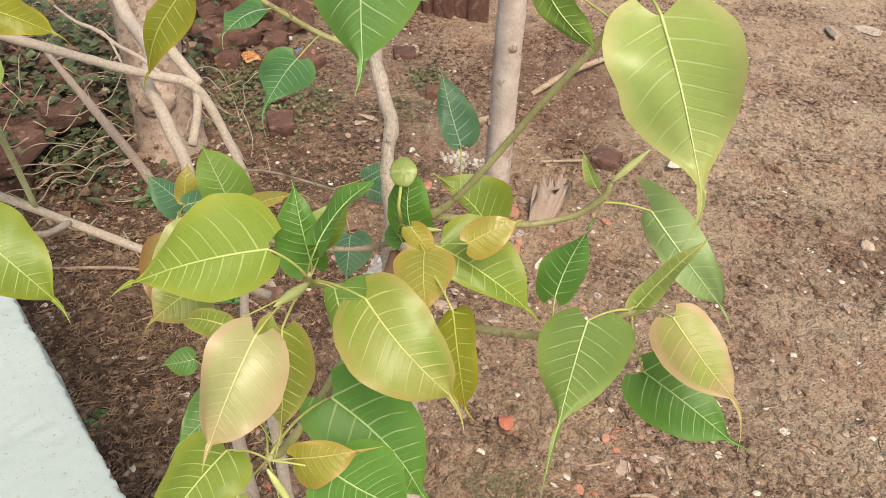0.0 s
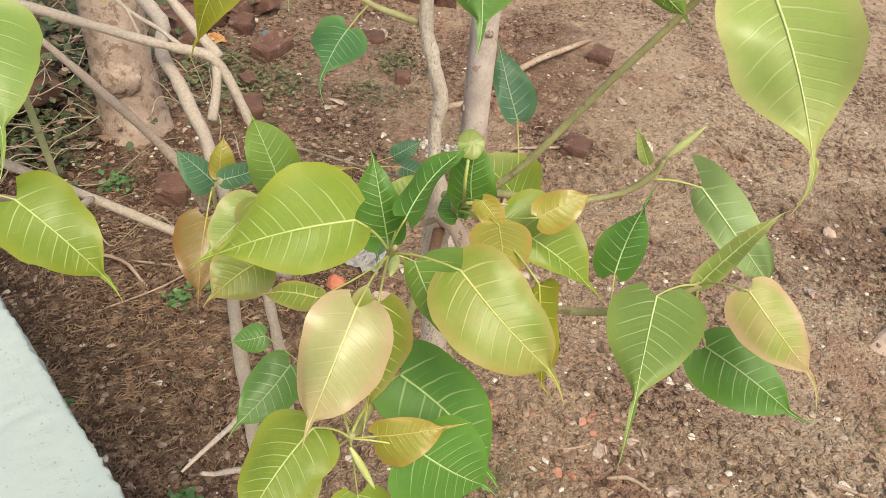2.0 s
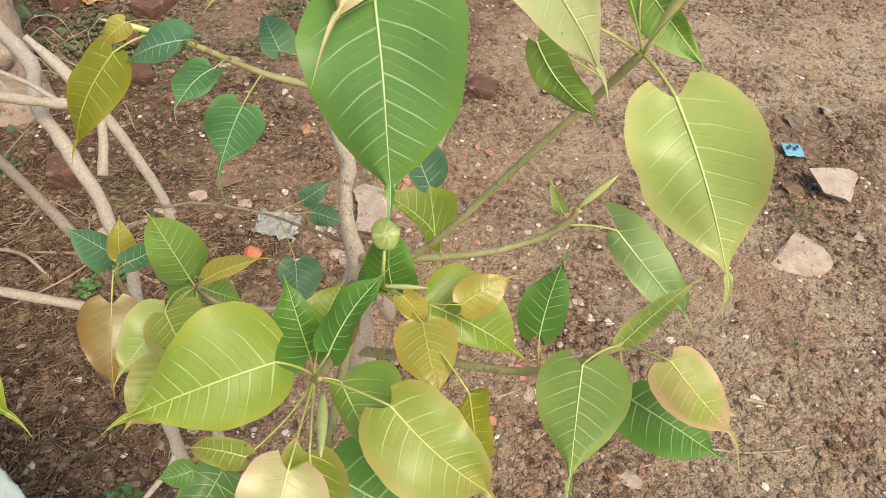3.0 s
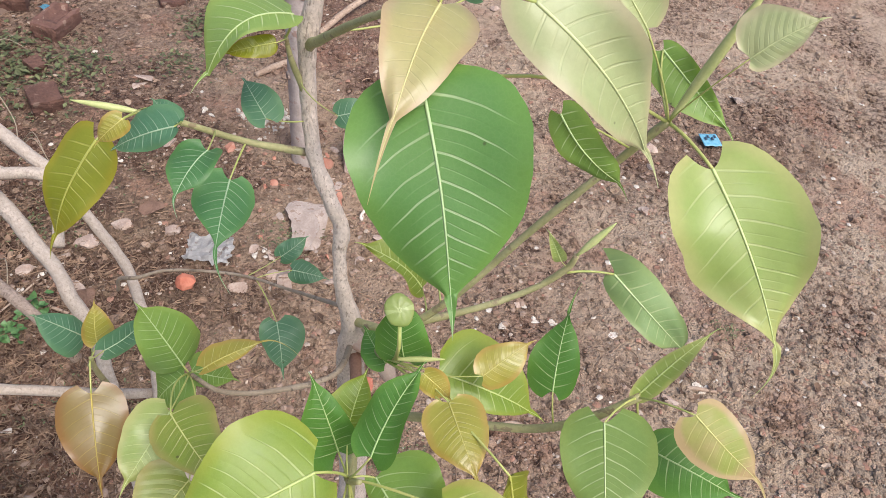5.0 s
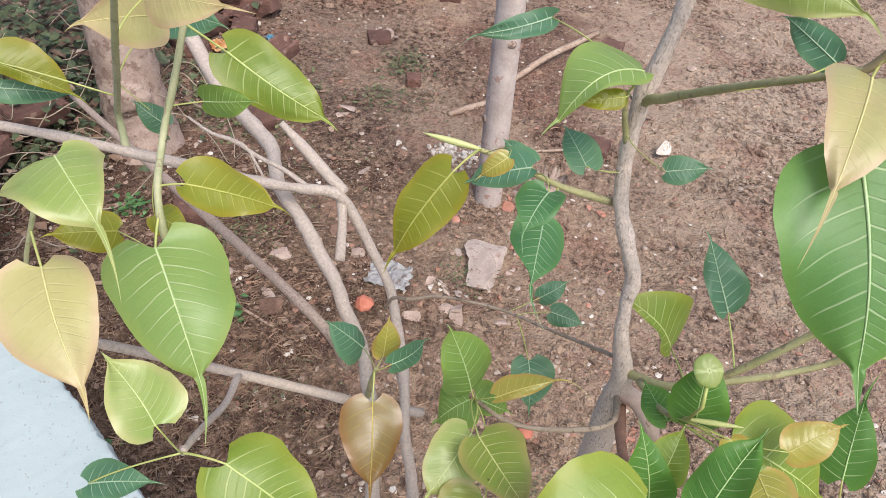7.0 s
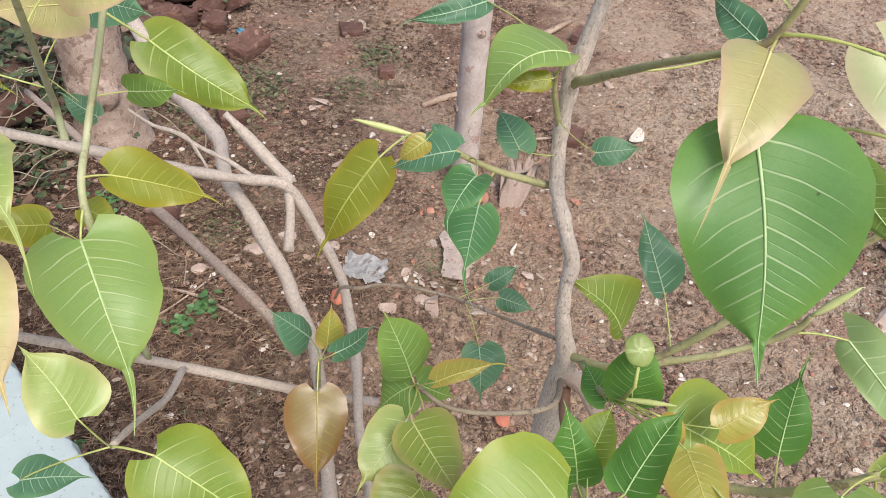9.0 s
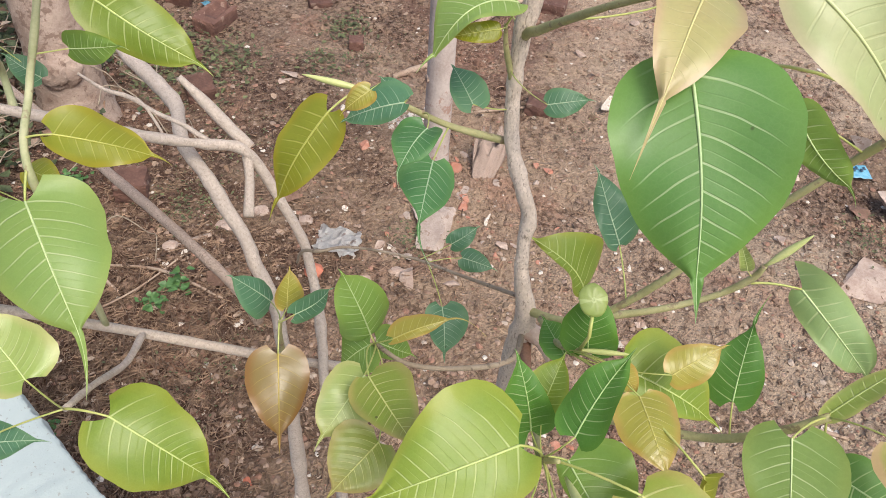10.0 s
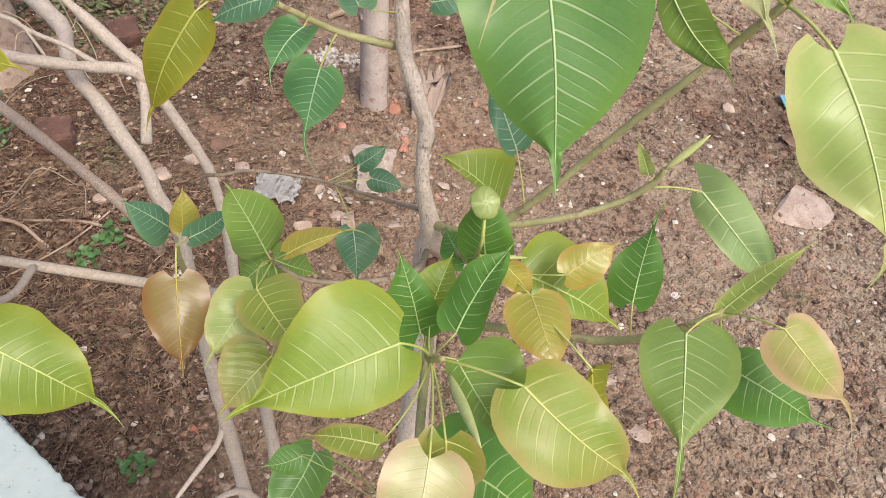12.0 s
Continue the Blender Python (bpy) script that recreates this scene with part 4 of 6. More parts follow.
branch(TREE, "twig", [(-0.234, 0.678, 1.409, 0.0009), (-0.218, 0.677, 1.398, 0.0013), (-0.203, 0.679, 1.392, 0.0016), (-0.186, 0.678, 1.381, 0.0017), (-0.168, 0.678, 1.372, 0.0018), (-0.150, 0.674, 1.362, 0.0022)], BARK_SMOOTH, "thin dead grey twig", 4, 0.2, 7, 0.1, False)
branch(TREE, "twig", [(-0.203, 0.679, 1.392, 0.0013), (-0.195, 0.679, 1.388, 0.0012), (-0.184, 0.672, 1.374, 0.0010), (-0.180, 0.669, 1.366, 0.0007)], BARK_SMOOTH, "thin dead grey twig", 4, 0.2, 7, 0.1, False)
branch(TREE, "branch", [(-0.078, 0.553, 1.080, 0.0032), (-0.083, 0.533, 1.071, 0.0027), (-0.093, 0.517, 1.066, 0.0024), (-0.105, 0.499, 1.061, 0.0022), (-0.116, 0.481, 1.056, 0.0012)], BARK_SMOOTH, "", 5, 0.12, 8, 0.06, False)
leaf('lime', (0.0560, 0.3950, 1.4523), (0.0001, 0.3746, 1.4382), (-0.04, -0.49, 0.87), 0.0200, 0.0310, node_at=(0.0700, 0.4050, 1.4260), taper=1.5, ruffle=0.08, lobes=0.10)
leaf('blush', (0.1042, 0.3804, 1.4469), (0.1467, 0.3578, 1.4207), (0.08, -0.69, 0.72), 0.0193, 0.0226, tail=(0.1555, 0.3462, 1.4116), node_at=(0.0700, 0.4050, 1.4260), taper=0.72)
leaf('pale', (0.0671, 0.3502, 1.4472), (0.0575, 0.3160, 1.4174), (0.01, -0.66, 0.75), 0.0189, 0.0164, node_at=(0.0700, 0.4050, 1.4260), fold=-0.28, taper=0.72, ruffle=0.12)
leaf('lime', (0.0525, 0.3334, 1.3855), (0.0356, 0.2965, 1.3701), (-0.10, -0.34, 0.93), 0.0171, 0.0198, tail=(0.0283, 0.2773, 1.3633), node_at=(0.0670, 0.3410, 1.3710), taper=0.72)
leaf('orange', (0.0784, 0.3450, 1.3700), (0.1075, 0.3467, 1.3830), (-0.26, -0.70, 0.67), 0.0080, 0.0146, tail=(0.1192, 0.3503, 1.3852), node_at=(0.0670, 0.3410, 1.3710))
leaf('deep', (0.0958, 0.3429, 1.3693), (0.1304, 0.3484, 1.3398), (0.45, -0.80, 0.38), 0.0247, 0.0251, tail=(0.1376, 0.3448, 1.3376), node_at=(0.0670, 0.3410, 1.3710))
leaf('deep', (0.0809, 0.3916, 1.3571), (0.1331, 0.3780, 1.3051), (0.55, -0.49, 0.68), 0.0284, 0.0244, node_at=(0.0670, 0.3410, 1.3710))
leaf('blush', (0.0738, 0.3602, 1.4413), (0.0735, 0.3470, 1.3933), (0.20, -0.95, 0.26), 0.0143, 0.0143, tail=(0.0739, 0.3325, 1.3828), node_at=(0.0700, 0.4050, 1.4260))
leaf('green', (0.0186, 0.4054, 1.3321), (-0.0018, 0.3735, 1.3153), (0.27, -0.58, 0.77), 0.0149, 0.0149, node_at=(0.0670, 0.3410, 1.3710))
leaf('blush', (0.0490, 0.3588, 1.4392), (0.0229, 0.3691, 1.4253), (-0.54, -0.30, 0.79), 0.0067, 0.0057, node_at=(0.0700, 0.4050, 1.4260))
leaf('fresh', (-0.0123, 0.4595, 1.3966), (-0.0295, 0.4306, 1.3849), (0.16, -0.45, 0.88), 0.0160, 0.0155, node_at=(-0.0110, 0.5000, 1.3690), fold=0.00, taper=0.75, ruffle=0.08)
leaf('blush', (-0.0091, 0.4495, 1.4105), (0.0139, 0.4150, 1.4135), (-0.26, -0.09, 0.96), 0.0176, 0.0138, node_at=(-0.0110, 0.5000, 1.3690), fold=0.05)
leaf('blush', (-0.0019, 0.4296, 1.3844), (-0.0213, 0.4079, 1.3744), (0.09, -0.48, 0.87), 0.0162, 0.0197, node_at=(-0.0110, 0.5000, 1.3690), fold=0.00)
leaf('mid', (0.0819, 0.4058, 1.4236), (0.1041, 0.3744, 1.4096), (-0.14, -0.49, 0.86), 0.0253, 0.0073, node_at=(0.0700, 0.4050, 1.4260))
leaf('olive', (0.1398, 0.4017, 1.4264), (0.1508, 0.3914, 1.3716), (0.48, -0.84, 0.25), 0.0109, 0.0108, tail=(0.1596, 0.3844, 1.3665), node_at=(0.0940, 0.4900, 1.3900))
leaf('deep', (0.1035, 0.4835, 1.3985), (0.1005, 0.4925, 1.4340), (-0.35, -0.85, 0.35), 0.0155, 0.0155, node_at=(0.0940, 0.4900, 1.3900), taper=0.8)
leaf('deep', (0.0954, 0.4951, 1.3797), (0.0858, 0.5198, 1.3784), (-0.44, -0.12, 0.89), 0.0096, 0.0096, node_at=(0.0940, 0.4900, 1.3900))
leaf('deep', (0.0663, 0.4192, 1.4233), (0.0559, 0.4321, 1.4585), (0.17, -0.95, 0.25), 0.0150, 0.0100, node_at=(0.0700, 0.4050, 1.4260), fold=0.28)
leaf('deep', (0.0778, 0.3984, 1.4560), (0.0968, 0.4229, 1.4769), (-0.655, -0.132, 0.748), 0.0135, 0.0125, node_at=(0.0700, 0.4050, 1.4260), fold=0.15)
leaf('lime', (0.0708, 0.4276, 1.4304), (0.0784, 0.4445, 1.4444), (-0.16, -0.58, 0.80), 0.0123, 0.0083, node_at=(0.0700, 0.4050, 1.4260), fold=0.50)
leaf('lime', (0.1206, 0.4755, 1.3979), (0.1741, 0.4665, 1.3700), (0.36, -0.43, 0.83), 0.0287, 0.0128, node_at=(0.0940, 0.4900, 1.3900))
leaf('orange', (0.1184, 0.4417, 1.4234), (0.1265, 0.4067, 1.4182), (-0.02, -0.15, 0.99), 0.0159, 0.0152, node_at=(0.0940, 0.4900, 1.3900))
leaf('orange', (0.1382, 0.4587, 1.4185), (0.1617, 0.4699, 1.4290), (-0.01, -0.67, 0.74), 0.0096, 0.0118, node_at=(0.0940, 0.4900, 1.3900))
leaf('orange', (0.1079, 0.4567, 1.4253), (0.1211, 0.4521, 1.4112), (0.18, -0.88, 0.45), 0.0072, 0.0072, node_at=(0.0940, 0.4900, 1.3900))
leaf('lime', (0.1400, 0.6340, 1.2800), (0.0950, 0.6340, 1.3280), (0.60, -0.59, 0.54), 0.0100, 0.0320, node_at=(0.0940, 0.4900, 1.3900))
leaf('soft', (0.2422, 0.5501, 1.3895), (0.2952, 0.5250, 1.3433), (-0.08, -0.91, 0.40), 0.0175, 0.0130, node_at=(0.2120, 0.5530, 1.3880), taper=0.72, ruffle=0.11, lobes=(0.32, 0.03))
leaf('fresh', (0.2330, 0.4644, 1.3883), (0.2558, 0.4674, 1.4355), (-0.72, -0.58, 0.38), 0.0063, 0.0072, node_at=(0.2310, 0.4620, 1.3870), fold=0.35, bow=0.02)
leaf('deep', (0.1897, 0.4779, 1.3715), (0.2032, 0.5163, 1.3925), (-0.43, -0.31, 0.85), 0.0165, 0.0135, tail=(0.2102, 0.5275, 1.4076), node_at=(0.1920, 0.4670, 1.3530), taper=1.35)
leaf('sage', (0.2070, 0.4468, 1.3885), (0.1984, 0.3929, 1.3677), (-0.33, -0.29, 0.90), 0.0275, 0.0235, tail=(0.1951, 0.3668, 1.3372), node_at=(0.2310, 0.4620, 1.3870), taper=1.7, ruffle=0.07, lobes=0.16)
leaf('rosy', (0.2450, 0.4349, 1.4126), (0.2787, 0.4117, 1.3878), (-0.07, -0.77, 0.63), 0.0151, 0.0176, tail=(0.2834, 0.3918, 1.3726), node_at=(0.2310, 0.4620, 1.3870), taper=1.0)
leaf('deep', (0.2435, 0.4481, 1.3549), (0.2921, 0.4271, 1.3371), (-0.10, -0.77, 0.64), 0.0167, 0.0227, tail=(0.3062, 0.4198, 1.3381), node_at=(0.2310, 0.4620, 1.3870), taper=1.0)
leaf('fresh', (0.2071, 0.4602, 1.5526), (0.2309, 0.4099, 1.5086), (-0.26, -0.70, 0.66), 0.0268, 0.0252, tail=(0.2289, 0.4011, 1.4836), node_at=(0.2000, 0.4910, 1.5510), fold=0.05, taper=1.3, ruffle=0.14)
leaf('green', (0.0892, 0.4462, 1.5945), (0.0987, 0.4056, 1.5454), (-0.25, -0.77, 0.59), 0.0310, 0.0274, tail=(0.0988, 0.3940, 1.5371), node_at=(0.2000, 0.4910, 1.5510), fold=-0.06, taper=0.95)
leaf('tan', (0.0970, 0.4785, 1.6054), (0.0794, 0.4346, 1.5922), (0.06, -0.31, 0.95), 0.0160, 0.0146, tail=(0.0717, 0.4177, 1.5730), node_at=(0.0980, 0.4800, 1.6110))
leaf('mint', (0.1233, 0.4613, 1.6168), (0.1702, 0.4506, 1.5696), (0.22, -0.88, 0.42), 0.0163, 0.0149, tail=(0.1748, 0.4395, 1.5612), node_at=(0.0980, 0.4800, 1.6110), fold=0.05)
leaf('mint', (0.1765, 0.4902, 1.5933), (0.1507, 0.4961, 1.6214), (0.16, -0.93, 0.34), 0.0046, 0.0118, node_at=(0.2000, 0.4910, 1.5510))
leaf('mint', (0.2064, 0.4679, 1.5964), (0.2224, 0.4648, 1.6138), (-0.58, -0.70, 0.41), 0.0139, 0.0069, node_at=(0.2000, 0.4910, 1.5510))
leaf('mid', (0.2003, 0.5168, 1.5691), (0.2242, 0.4881, 1.5517), (-0.50, -0.71, 0.49), 0.0070, 0.0115, node_at=(0.2000, 0.4910, 1.5510), fold=0.45)
leaf('mid', (0.1562, 0.4980, 1.5489), (0.1832, 0.4822, 1.5262), (-0.44, -0.89, 0.10), 0.0102, 0.0085, node_at=(0.1920, 0.4970, 1.5320), bow=0.12, taper=0.75)
leaf('teal', (-0.0020, 0.5233, 1.5187), (-0.0288, 0.5279, 1.5030), (-0.50, -0.52, 0.70), 0.0068, 0.0121, node_at=(-0.0090, 0.5670, 1.4880), taper=0.72)
leaf('teal', (-0.0028, 0.5368, 1.5100), (-0.0143, 0.5492, 1.5131), (-0.28, -0.47, 0.84), 0.0062, 0.0062, node_at=(-0.0090, 0.5670, 1.4880))
leaf('jade', (0.0091, 0.5312, 1.4995), (-0.0017, 0.5025, 1.4982), (0.02, -0.05, 1.00), 0.0100, 0.0128, tail=(-0.0011, 0.4956, 1.4912), node_at=(0.0060, 0.5760, 1.4750))
leaf('jade', (0.0133, 0.5606, 1.4559), (0.0087, 0.5201, 1.4481), (0.30, -0.20, 0.93), 0.0160, 0.0160, tail=(0.0169, 0.4944, 1.4420), node_at=(0.0210, 0.5850, 1.4620), taper=1.2)
leaf('orange', (-0.0145, 0.4969, 1.5422), (-0.0245, 0.4952, 1.5328), (-0.16, -0.93, 0.34), 0.0050, 0.0050, node_at=(-0.0220, 0.5630, 1.4950))
leaf('olive', (-0.0378, 0.5320, 1.5035), (-0.0626, 0.5202, 1.4570), (-0.33, -0.86, 0.39), 0.0135, 0.0147, taper=1.0)
leaf('teal', (0.0323, 0.5812, 1.4803), (0.0206, 0.6052, 1.4866), (-0.16, -0.32, 0.93), 0.0084, 0.0122)
leaf('sage', (0.0475, 0.5784, 1.5425), (0.0095, 0.5560, 1.5240), (-0.27, -0.47, 0.84), 0.0080, 0.0225, node_at=(0.0435, 0.5832, 1.5270), bow=0.30)
leaf('olive', (0.0398, 0.5665, 1.5345), (0.0180, 0.5630, 1.5305), (-0.10, -0.75, 0.65), 0.0055, 0.0050, node_at=(0.0435, 0.5832, 1.5270), taper=0.8, lobes=0.02)
leaf('teal', (0.0330, 0.6346, 1.3167), (0.0509, 0.6438, 1.3271), (-0.04, -0.72, 0.70), 0.0082, 0.0082)
leaf('teal', (0.0413, 0.6214, 1.3168), (0.0638, 0.6167, 1.3134), (-0.02, -0.66, 0.75), 0.0084, 0.0084)
leaf('teal', (0.0299, 0.5992, 1.2856), (0.0339, 0.5723, 1.2659), (0.01, -0.59, 0.81), 0.0188, 0.0137)
leaf('teal', (0.1205, 0.5392, 1.4252), (0.1039, 0.5608, 1.4571), (0.17, -0.77, 0.61), 0.0088, 0.0142, taper=1.0)
leaf('teal', (0.0684, 0.5611, 1.4982), (0.0888, 0.5642, 1.5011), (0.03, -0.76, 0.65), 0.0075, 0.0075)
leaf('teal', (0.0069, 0.6749, 1.5173), (-0.0356, 0.6565, 1.5100), (0.26, -0.80, 0.54), 0.0075, 0.0075)
leaf('teal', (0.1350, 0.5840, 1.5559), (0.1191, 0.6173, 1.5593), (-0.73, -0.41, 0.55), 0.0085, 0.0085)
leaf('teal', (-0.0871, 0.5647, 1.3189), (-0.1087, 0.5614, 1.3445), (0.75, -0.29, 0.59), 0.0156, 0.0105, node_at=(-0.0740, 0.5330, 1.3380))
leaf('orange', (-0.0696, 0.5391, 1.3461), (-0.0681, 0.5485, 1.3705), (0.28, -0.90, 0.33), 0.0076, 0.0108, node_at=(-0.0740, 0.5330, 1.3380), taper=1.0)
leaf('teal', (-0.0625, 0.5289, 1.3527), (-0.0451, 0.5531, 1.3496), (0.72, -0.45, 0.52), 0.0085, 0.0077, node_at=(-0.0740, 0.5330, 1.3380))
leaf('mid', (-0.0135, 0.5006, 1.3761), (-0.0284, 0.5049, 1.4190), (0.51, -0.82, 0.26), 0.0145, 0.0170, node_at=(-0.0110, 0.5000, 1.3690), taper=0.78)
leaf('mid', (-0.0136, 0.5014, 1.3659), (-0.0307, 0.4978, 1.3457), (-0.61, -0.51, 0.61), 0.0151, 0.0155, node_at=(-0.0110, 0.5000, 1.3690))
leaf('mid', (-0.0105, 0.5044, 1.3650), (0.0098, 0.5099, 1.3477), (0.62, -0.57, 0.54), 0.0127, 0.0075, node_at=(-0.0110, 0.5000, 1.3690))
leaf('orange', (0.0002, 0.4875, 1.3915), (0.0291, 0.4934, 1.4043), (-0.33, -0.31, 0.89), 0.0100, 0.0043, tail=(0.0491, 0.4865, 1.4006), node_at=(-0.0110, 0.5000, 1.3690))
leaf('bronze', (-0.0720, 0.5156, 1.3290), (-0.0665, 0.4776, 1.2984), (0.21, -0.46, 0.86), 0.0190, 0.0200, node_at=(-0.0740, 0.5330, 1.3380), fold=-0.20, bow=0.10, taper=1.0)
leaf('lime', (-0.1543, 0.5673, 1.5321), (-0.1058, 0.5588, 1.5064), (0.16, -0.81, 0.57), 0.0162, 0.0144, tail=(-0.0978, 0.5571, 1.5001), taper=0.72)
leaf('mid', (-0.1670, 0.5590, 1.5075), (-0.1394, 0.5521, 1.5159), (-0.27, -0.96, 0.10), 0.0095, 0.0095)
leaf('olive', (-0.1650, 0.5184, 1.4869), (-0.1274, 0.5325, 1.4670), (0.53, -0.28, 0.80), 0.0177, 0.0113, taper=0.72)
leaf('sage', (-0.1756, 0.4959, 1.4636), (-0.1437, 0.4500, 1.4293), (0.42, -0.33, 0.84), 0.0298, 0.0296, tail=(-0.1343, 0.4242, 1.4123), taper=0.85, ruffle=0.13)
leaf('fresh', (-0.1994, 0.4805, 1.5265), (-0.1711, 0.4526, 1.5187), (0.01, -0.26, 0.97), 0.0168, 0.0251, tail=(-0.1580, 0.4328, 1.4966), taper=1.0, ruffle=0.13)
leaf('tan', (-0.2126, 0.4644, 1.4754), (-0.1796, 0.4200, 1.4540), (0.26, -0.26, 0.93), 0.0190, 0.0238, tail=(-0.1731, 0.4091, 1.4448), taper=1.0)
leaf('fresh', (-0.1469, 0.4127, 1.4438), (-0.1675, 0.4262, 1.4664), (0.58, -0.35, 0.74), 0.0144, 0.0181, node_at=(-0.1470, 0.4240, 1.4030))
leaf('lime', (-0.1229, 0.4179, 1.4100), (-0.0821, 0.4104, 1.3740), (0.51, -0.52, 0.68), 0.0218, 0.0225, tail=(-0.0678, 0.4008, 1.3658), node_at=(-0.1470, 0.4240, 1.4030), ruffle=0.12)
leaf('teal', (-0.1968, 0.4178, 1.3721), (-0.1641, 0.4186, 1.3812), (-0.21, -0.53, 0.82), 0.0113, 0.0092, node_at=(-0.1470, 0.4240, 1.4030))
leaf('tan', (-0.1727, 0.5391, 1.5738), (-0.1377, 0.5277, 1.5773), (-0.31, -0.81, 0.50), 0.0133, 0.0133, tail=(-0.1244, 0.5303, 1.5740))
leaf('teal', (-0.2042, 0.6100, 1.5254), (-0.1695, 0.5990, 1.5291), (-0.31, -0.80, 0.52), 0.0132, 0.0132)
leaf('tan', (-0.1906, 0.5751, 1.5426), (-0.2080, 0.5386, 1.5555), (0.89, -0.30, 0.35), 0.0153, 0.0153)
leaf('olive', (-0.3140, 0.6105, 1.4812), (-0.2773, 0.6204, 1.4580), (0.51, -0.70, 0.50), 0.0182, 0.0058)
leaf('teal', (-0.2037, 0.5879, 1.4678), (-0.2199, 0.5887, 1.4802), (0.39, -0.73, 0.56), 0.0074, 0.0074)
leaf('olive', (-0.2175, 0.5337, 1.4329), (-0.2458, 0.5195, 1.4388), (0.44, -0.61, 0.66), 0.0116, 0.0116)
leaf('olive', (-0.1897, 0.5266, 1.4556), (-0.1677, 0.5155, 1.4552), (-0.23, -0.48, 0.85), 0.0089, 0.0089)
leaf('lime', (0.0720, 0.3363, 1.3318), (0.0827, 0.3098, 1.3152), (0.14, -0.49, 0.86), 0.0157, 0.0159, node_at=(0.0670, 0.3410, 1.3710))
leaf('blush', (0.0490, 0.3386, 1.3382), (0.0389, 0.3077, 1.3230), (0.22, -0.49, 0.85), 0.0070, 0.0163, node_at=(0.0670, 0.3410, 1.3710))
leaf('teal', (-0.3267, 0.6141, 1.4595), (-0.2891, 0.6334, 1.4480), (0.51, -0.69, 0.51), 0.0053, 0.0094)
leaf('fresh', (0.0674, 0.5770, 1.6136), (0.1188, 0.5492, 1.5962), (-0.35, -0.87, 0.35), 0.0091, 0.0213, node_at=(0.1040, 0.4730, 1.6500), fold=-0.10)
leaf('green', (0.0169, 0.3785, 1.3859), (0.0019, 0.3760, 1.3809), (-0.10, -0.73, 0.67), 0.0072, 0.0072)

bud(TREE, (-0.024, 0.563, 1.496), (-0.056, 0.566, 1.500), 0.0021)
bud(TREE, (0.200, 0.491, 1.551), (0.217, 0.488, 1.620), 0.0026)
bud(TREE, (0.214, 0.552, 1.405), (0.232, 0.553, 1.432), 0.0029)
leaf('fresh', (0.2060, 0.5530, 1.3990), (0.1940, 0.5560, 1.4210), (-0.30, -0.80, 0.52), 0.0042, 0.0045, node_at=(0.2115, 0.5530, 1.3930), fold=0.4, lobes=0.02)
bud(TREE, (0.098, 0.482, 1.402), (0.122, 0.474, 1.412), 0.0018)
bud(TREE, (0.076, 0.388, 1.442), (0.081, 0.341, 1.476), 0.0026)
bud(TREE, (0.068, 0.337, 1.370), (0.081, 0.333, 1.345), 0.0022)


def curled_leaf(at, radius):
    """A new leaf still puckered into a small ball."""
    at = Vector(at)
    bm = bmesh.new()
    uvs = bm.loops.layers.uv.new("UVMap")
    rings = []
    face = Vector((0.0, -0.62, 0.78)).normalized()
    side = Vector((1, 0, 0))
    upw = face.cross(side)
    for i in range(13):
        t = i / 12
        ring = []
        for k in range(20):
            a = 2 * math.pi * k / 20
            r = math.sin(min(1.0, t * 1.15) * 1.57) if t < 0.87 else 1.0 - 0.5 * (t - 0.87) / 0.13
            deep = 0.24 * math.cos(t * 1.75) + 0.05 * math.sin(a * 7 + t * 9) * math.sin(t * 3.14)
            r = radius * (0.03 + 0.97 * r) * (1 + 0.07 * math.cos(a * 2 + 0.6) + 0.03 * math.sin(a * 5))
            ring.append(bm.verts.new(at + side * math.cos(a) * r * 0.86 + upw * math.sin(a) * r * 1.08 + face * radius * deep))
        rings.append(ring)
    for i in range(12):
        for k in range(20):
            f = bm.faces.new((rings[i][k], rings[i][(k + 1) % 20], rings[i + 1][(k + 1) % 20], rings[i + 1][k]))
            for loop in f.loops:
                loop[uvs].uv = (0.5 + 0.5 * i / 12 * math.sin(k * 0.314), 0.5 + 0.45 * i / 12 * math.cos(k * 0.314))
    ob = part("leaf", bm, LEAF['fresh'], TREE, "small pale new leaf puckered into a ball")
    part("leaf_stalk", tube([(*(at - upw * radius), 0.0009), (*(at - upw * radius * 2.2 - face * 0.004), 0.0010), (0.098, 0.482, 1.402, 0.0011)], 6), STALK, ob)


curled_leaf((0.0974, 0.4852, 1.4389), 0.0082)


# ---- the other trunks ----
trunk = thing("tree_trunk", (-1.27, 2.42, 0), "thick brownish-pink tree trunk with a knotted burl near the ground", "tree trunk")
part("trunk", tube(spline([(-1.24, 2.40, -0.06, 0.155), (-1.255, 2.42, 0.06, 0.122), (-1.27, 2.44, 0.25, 0.108), (-1.30, 2.50, 0.6, 0.100), (-1.36, 2.58, 1.1, 0.098), (-1.44, 2.66, 1.8, 0.095), (-1.5, 2.7, 2.9, 0.09)], 8), 22, 0.10, None, 0.05), BARK_OLD, trunk)
burl = bmesh.new()
bmesh.ops.create_icosphere(burl, subdivisions=4, radius=1.0)
for v in burl.verts:
    ring = math.hypot(v.co.x, v.co.z + 0.15 * noise.noise(v.co * 2))
    v.co *= 1 + 0.16 * noise.noise(v.co * 2.3) + 0.07 * math.sin(ring * 20.0) + 0.06 * noise.noise(v.co * 7)
    v.co = Vector((-1.232 + v.co.x * 0.062 + v.co.y * 0.02, 2.345 + v.co.y * 0.05, 0.225 + v.co.z * 0.066))
part("burl", burl, BARK_OLD, trunk, "knotty swelling of the bark")
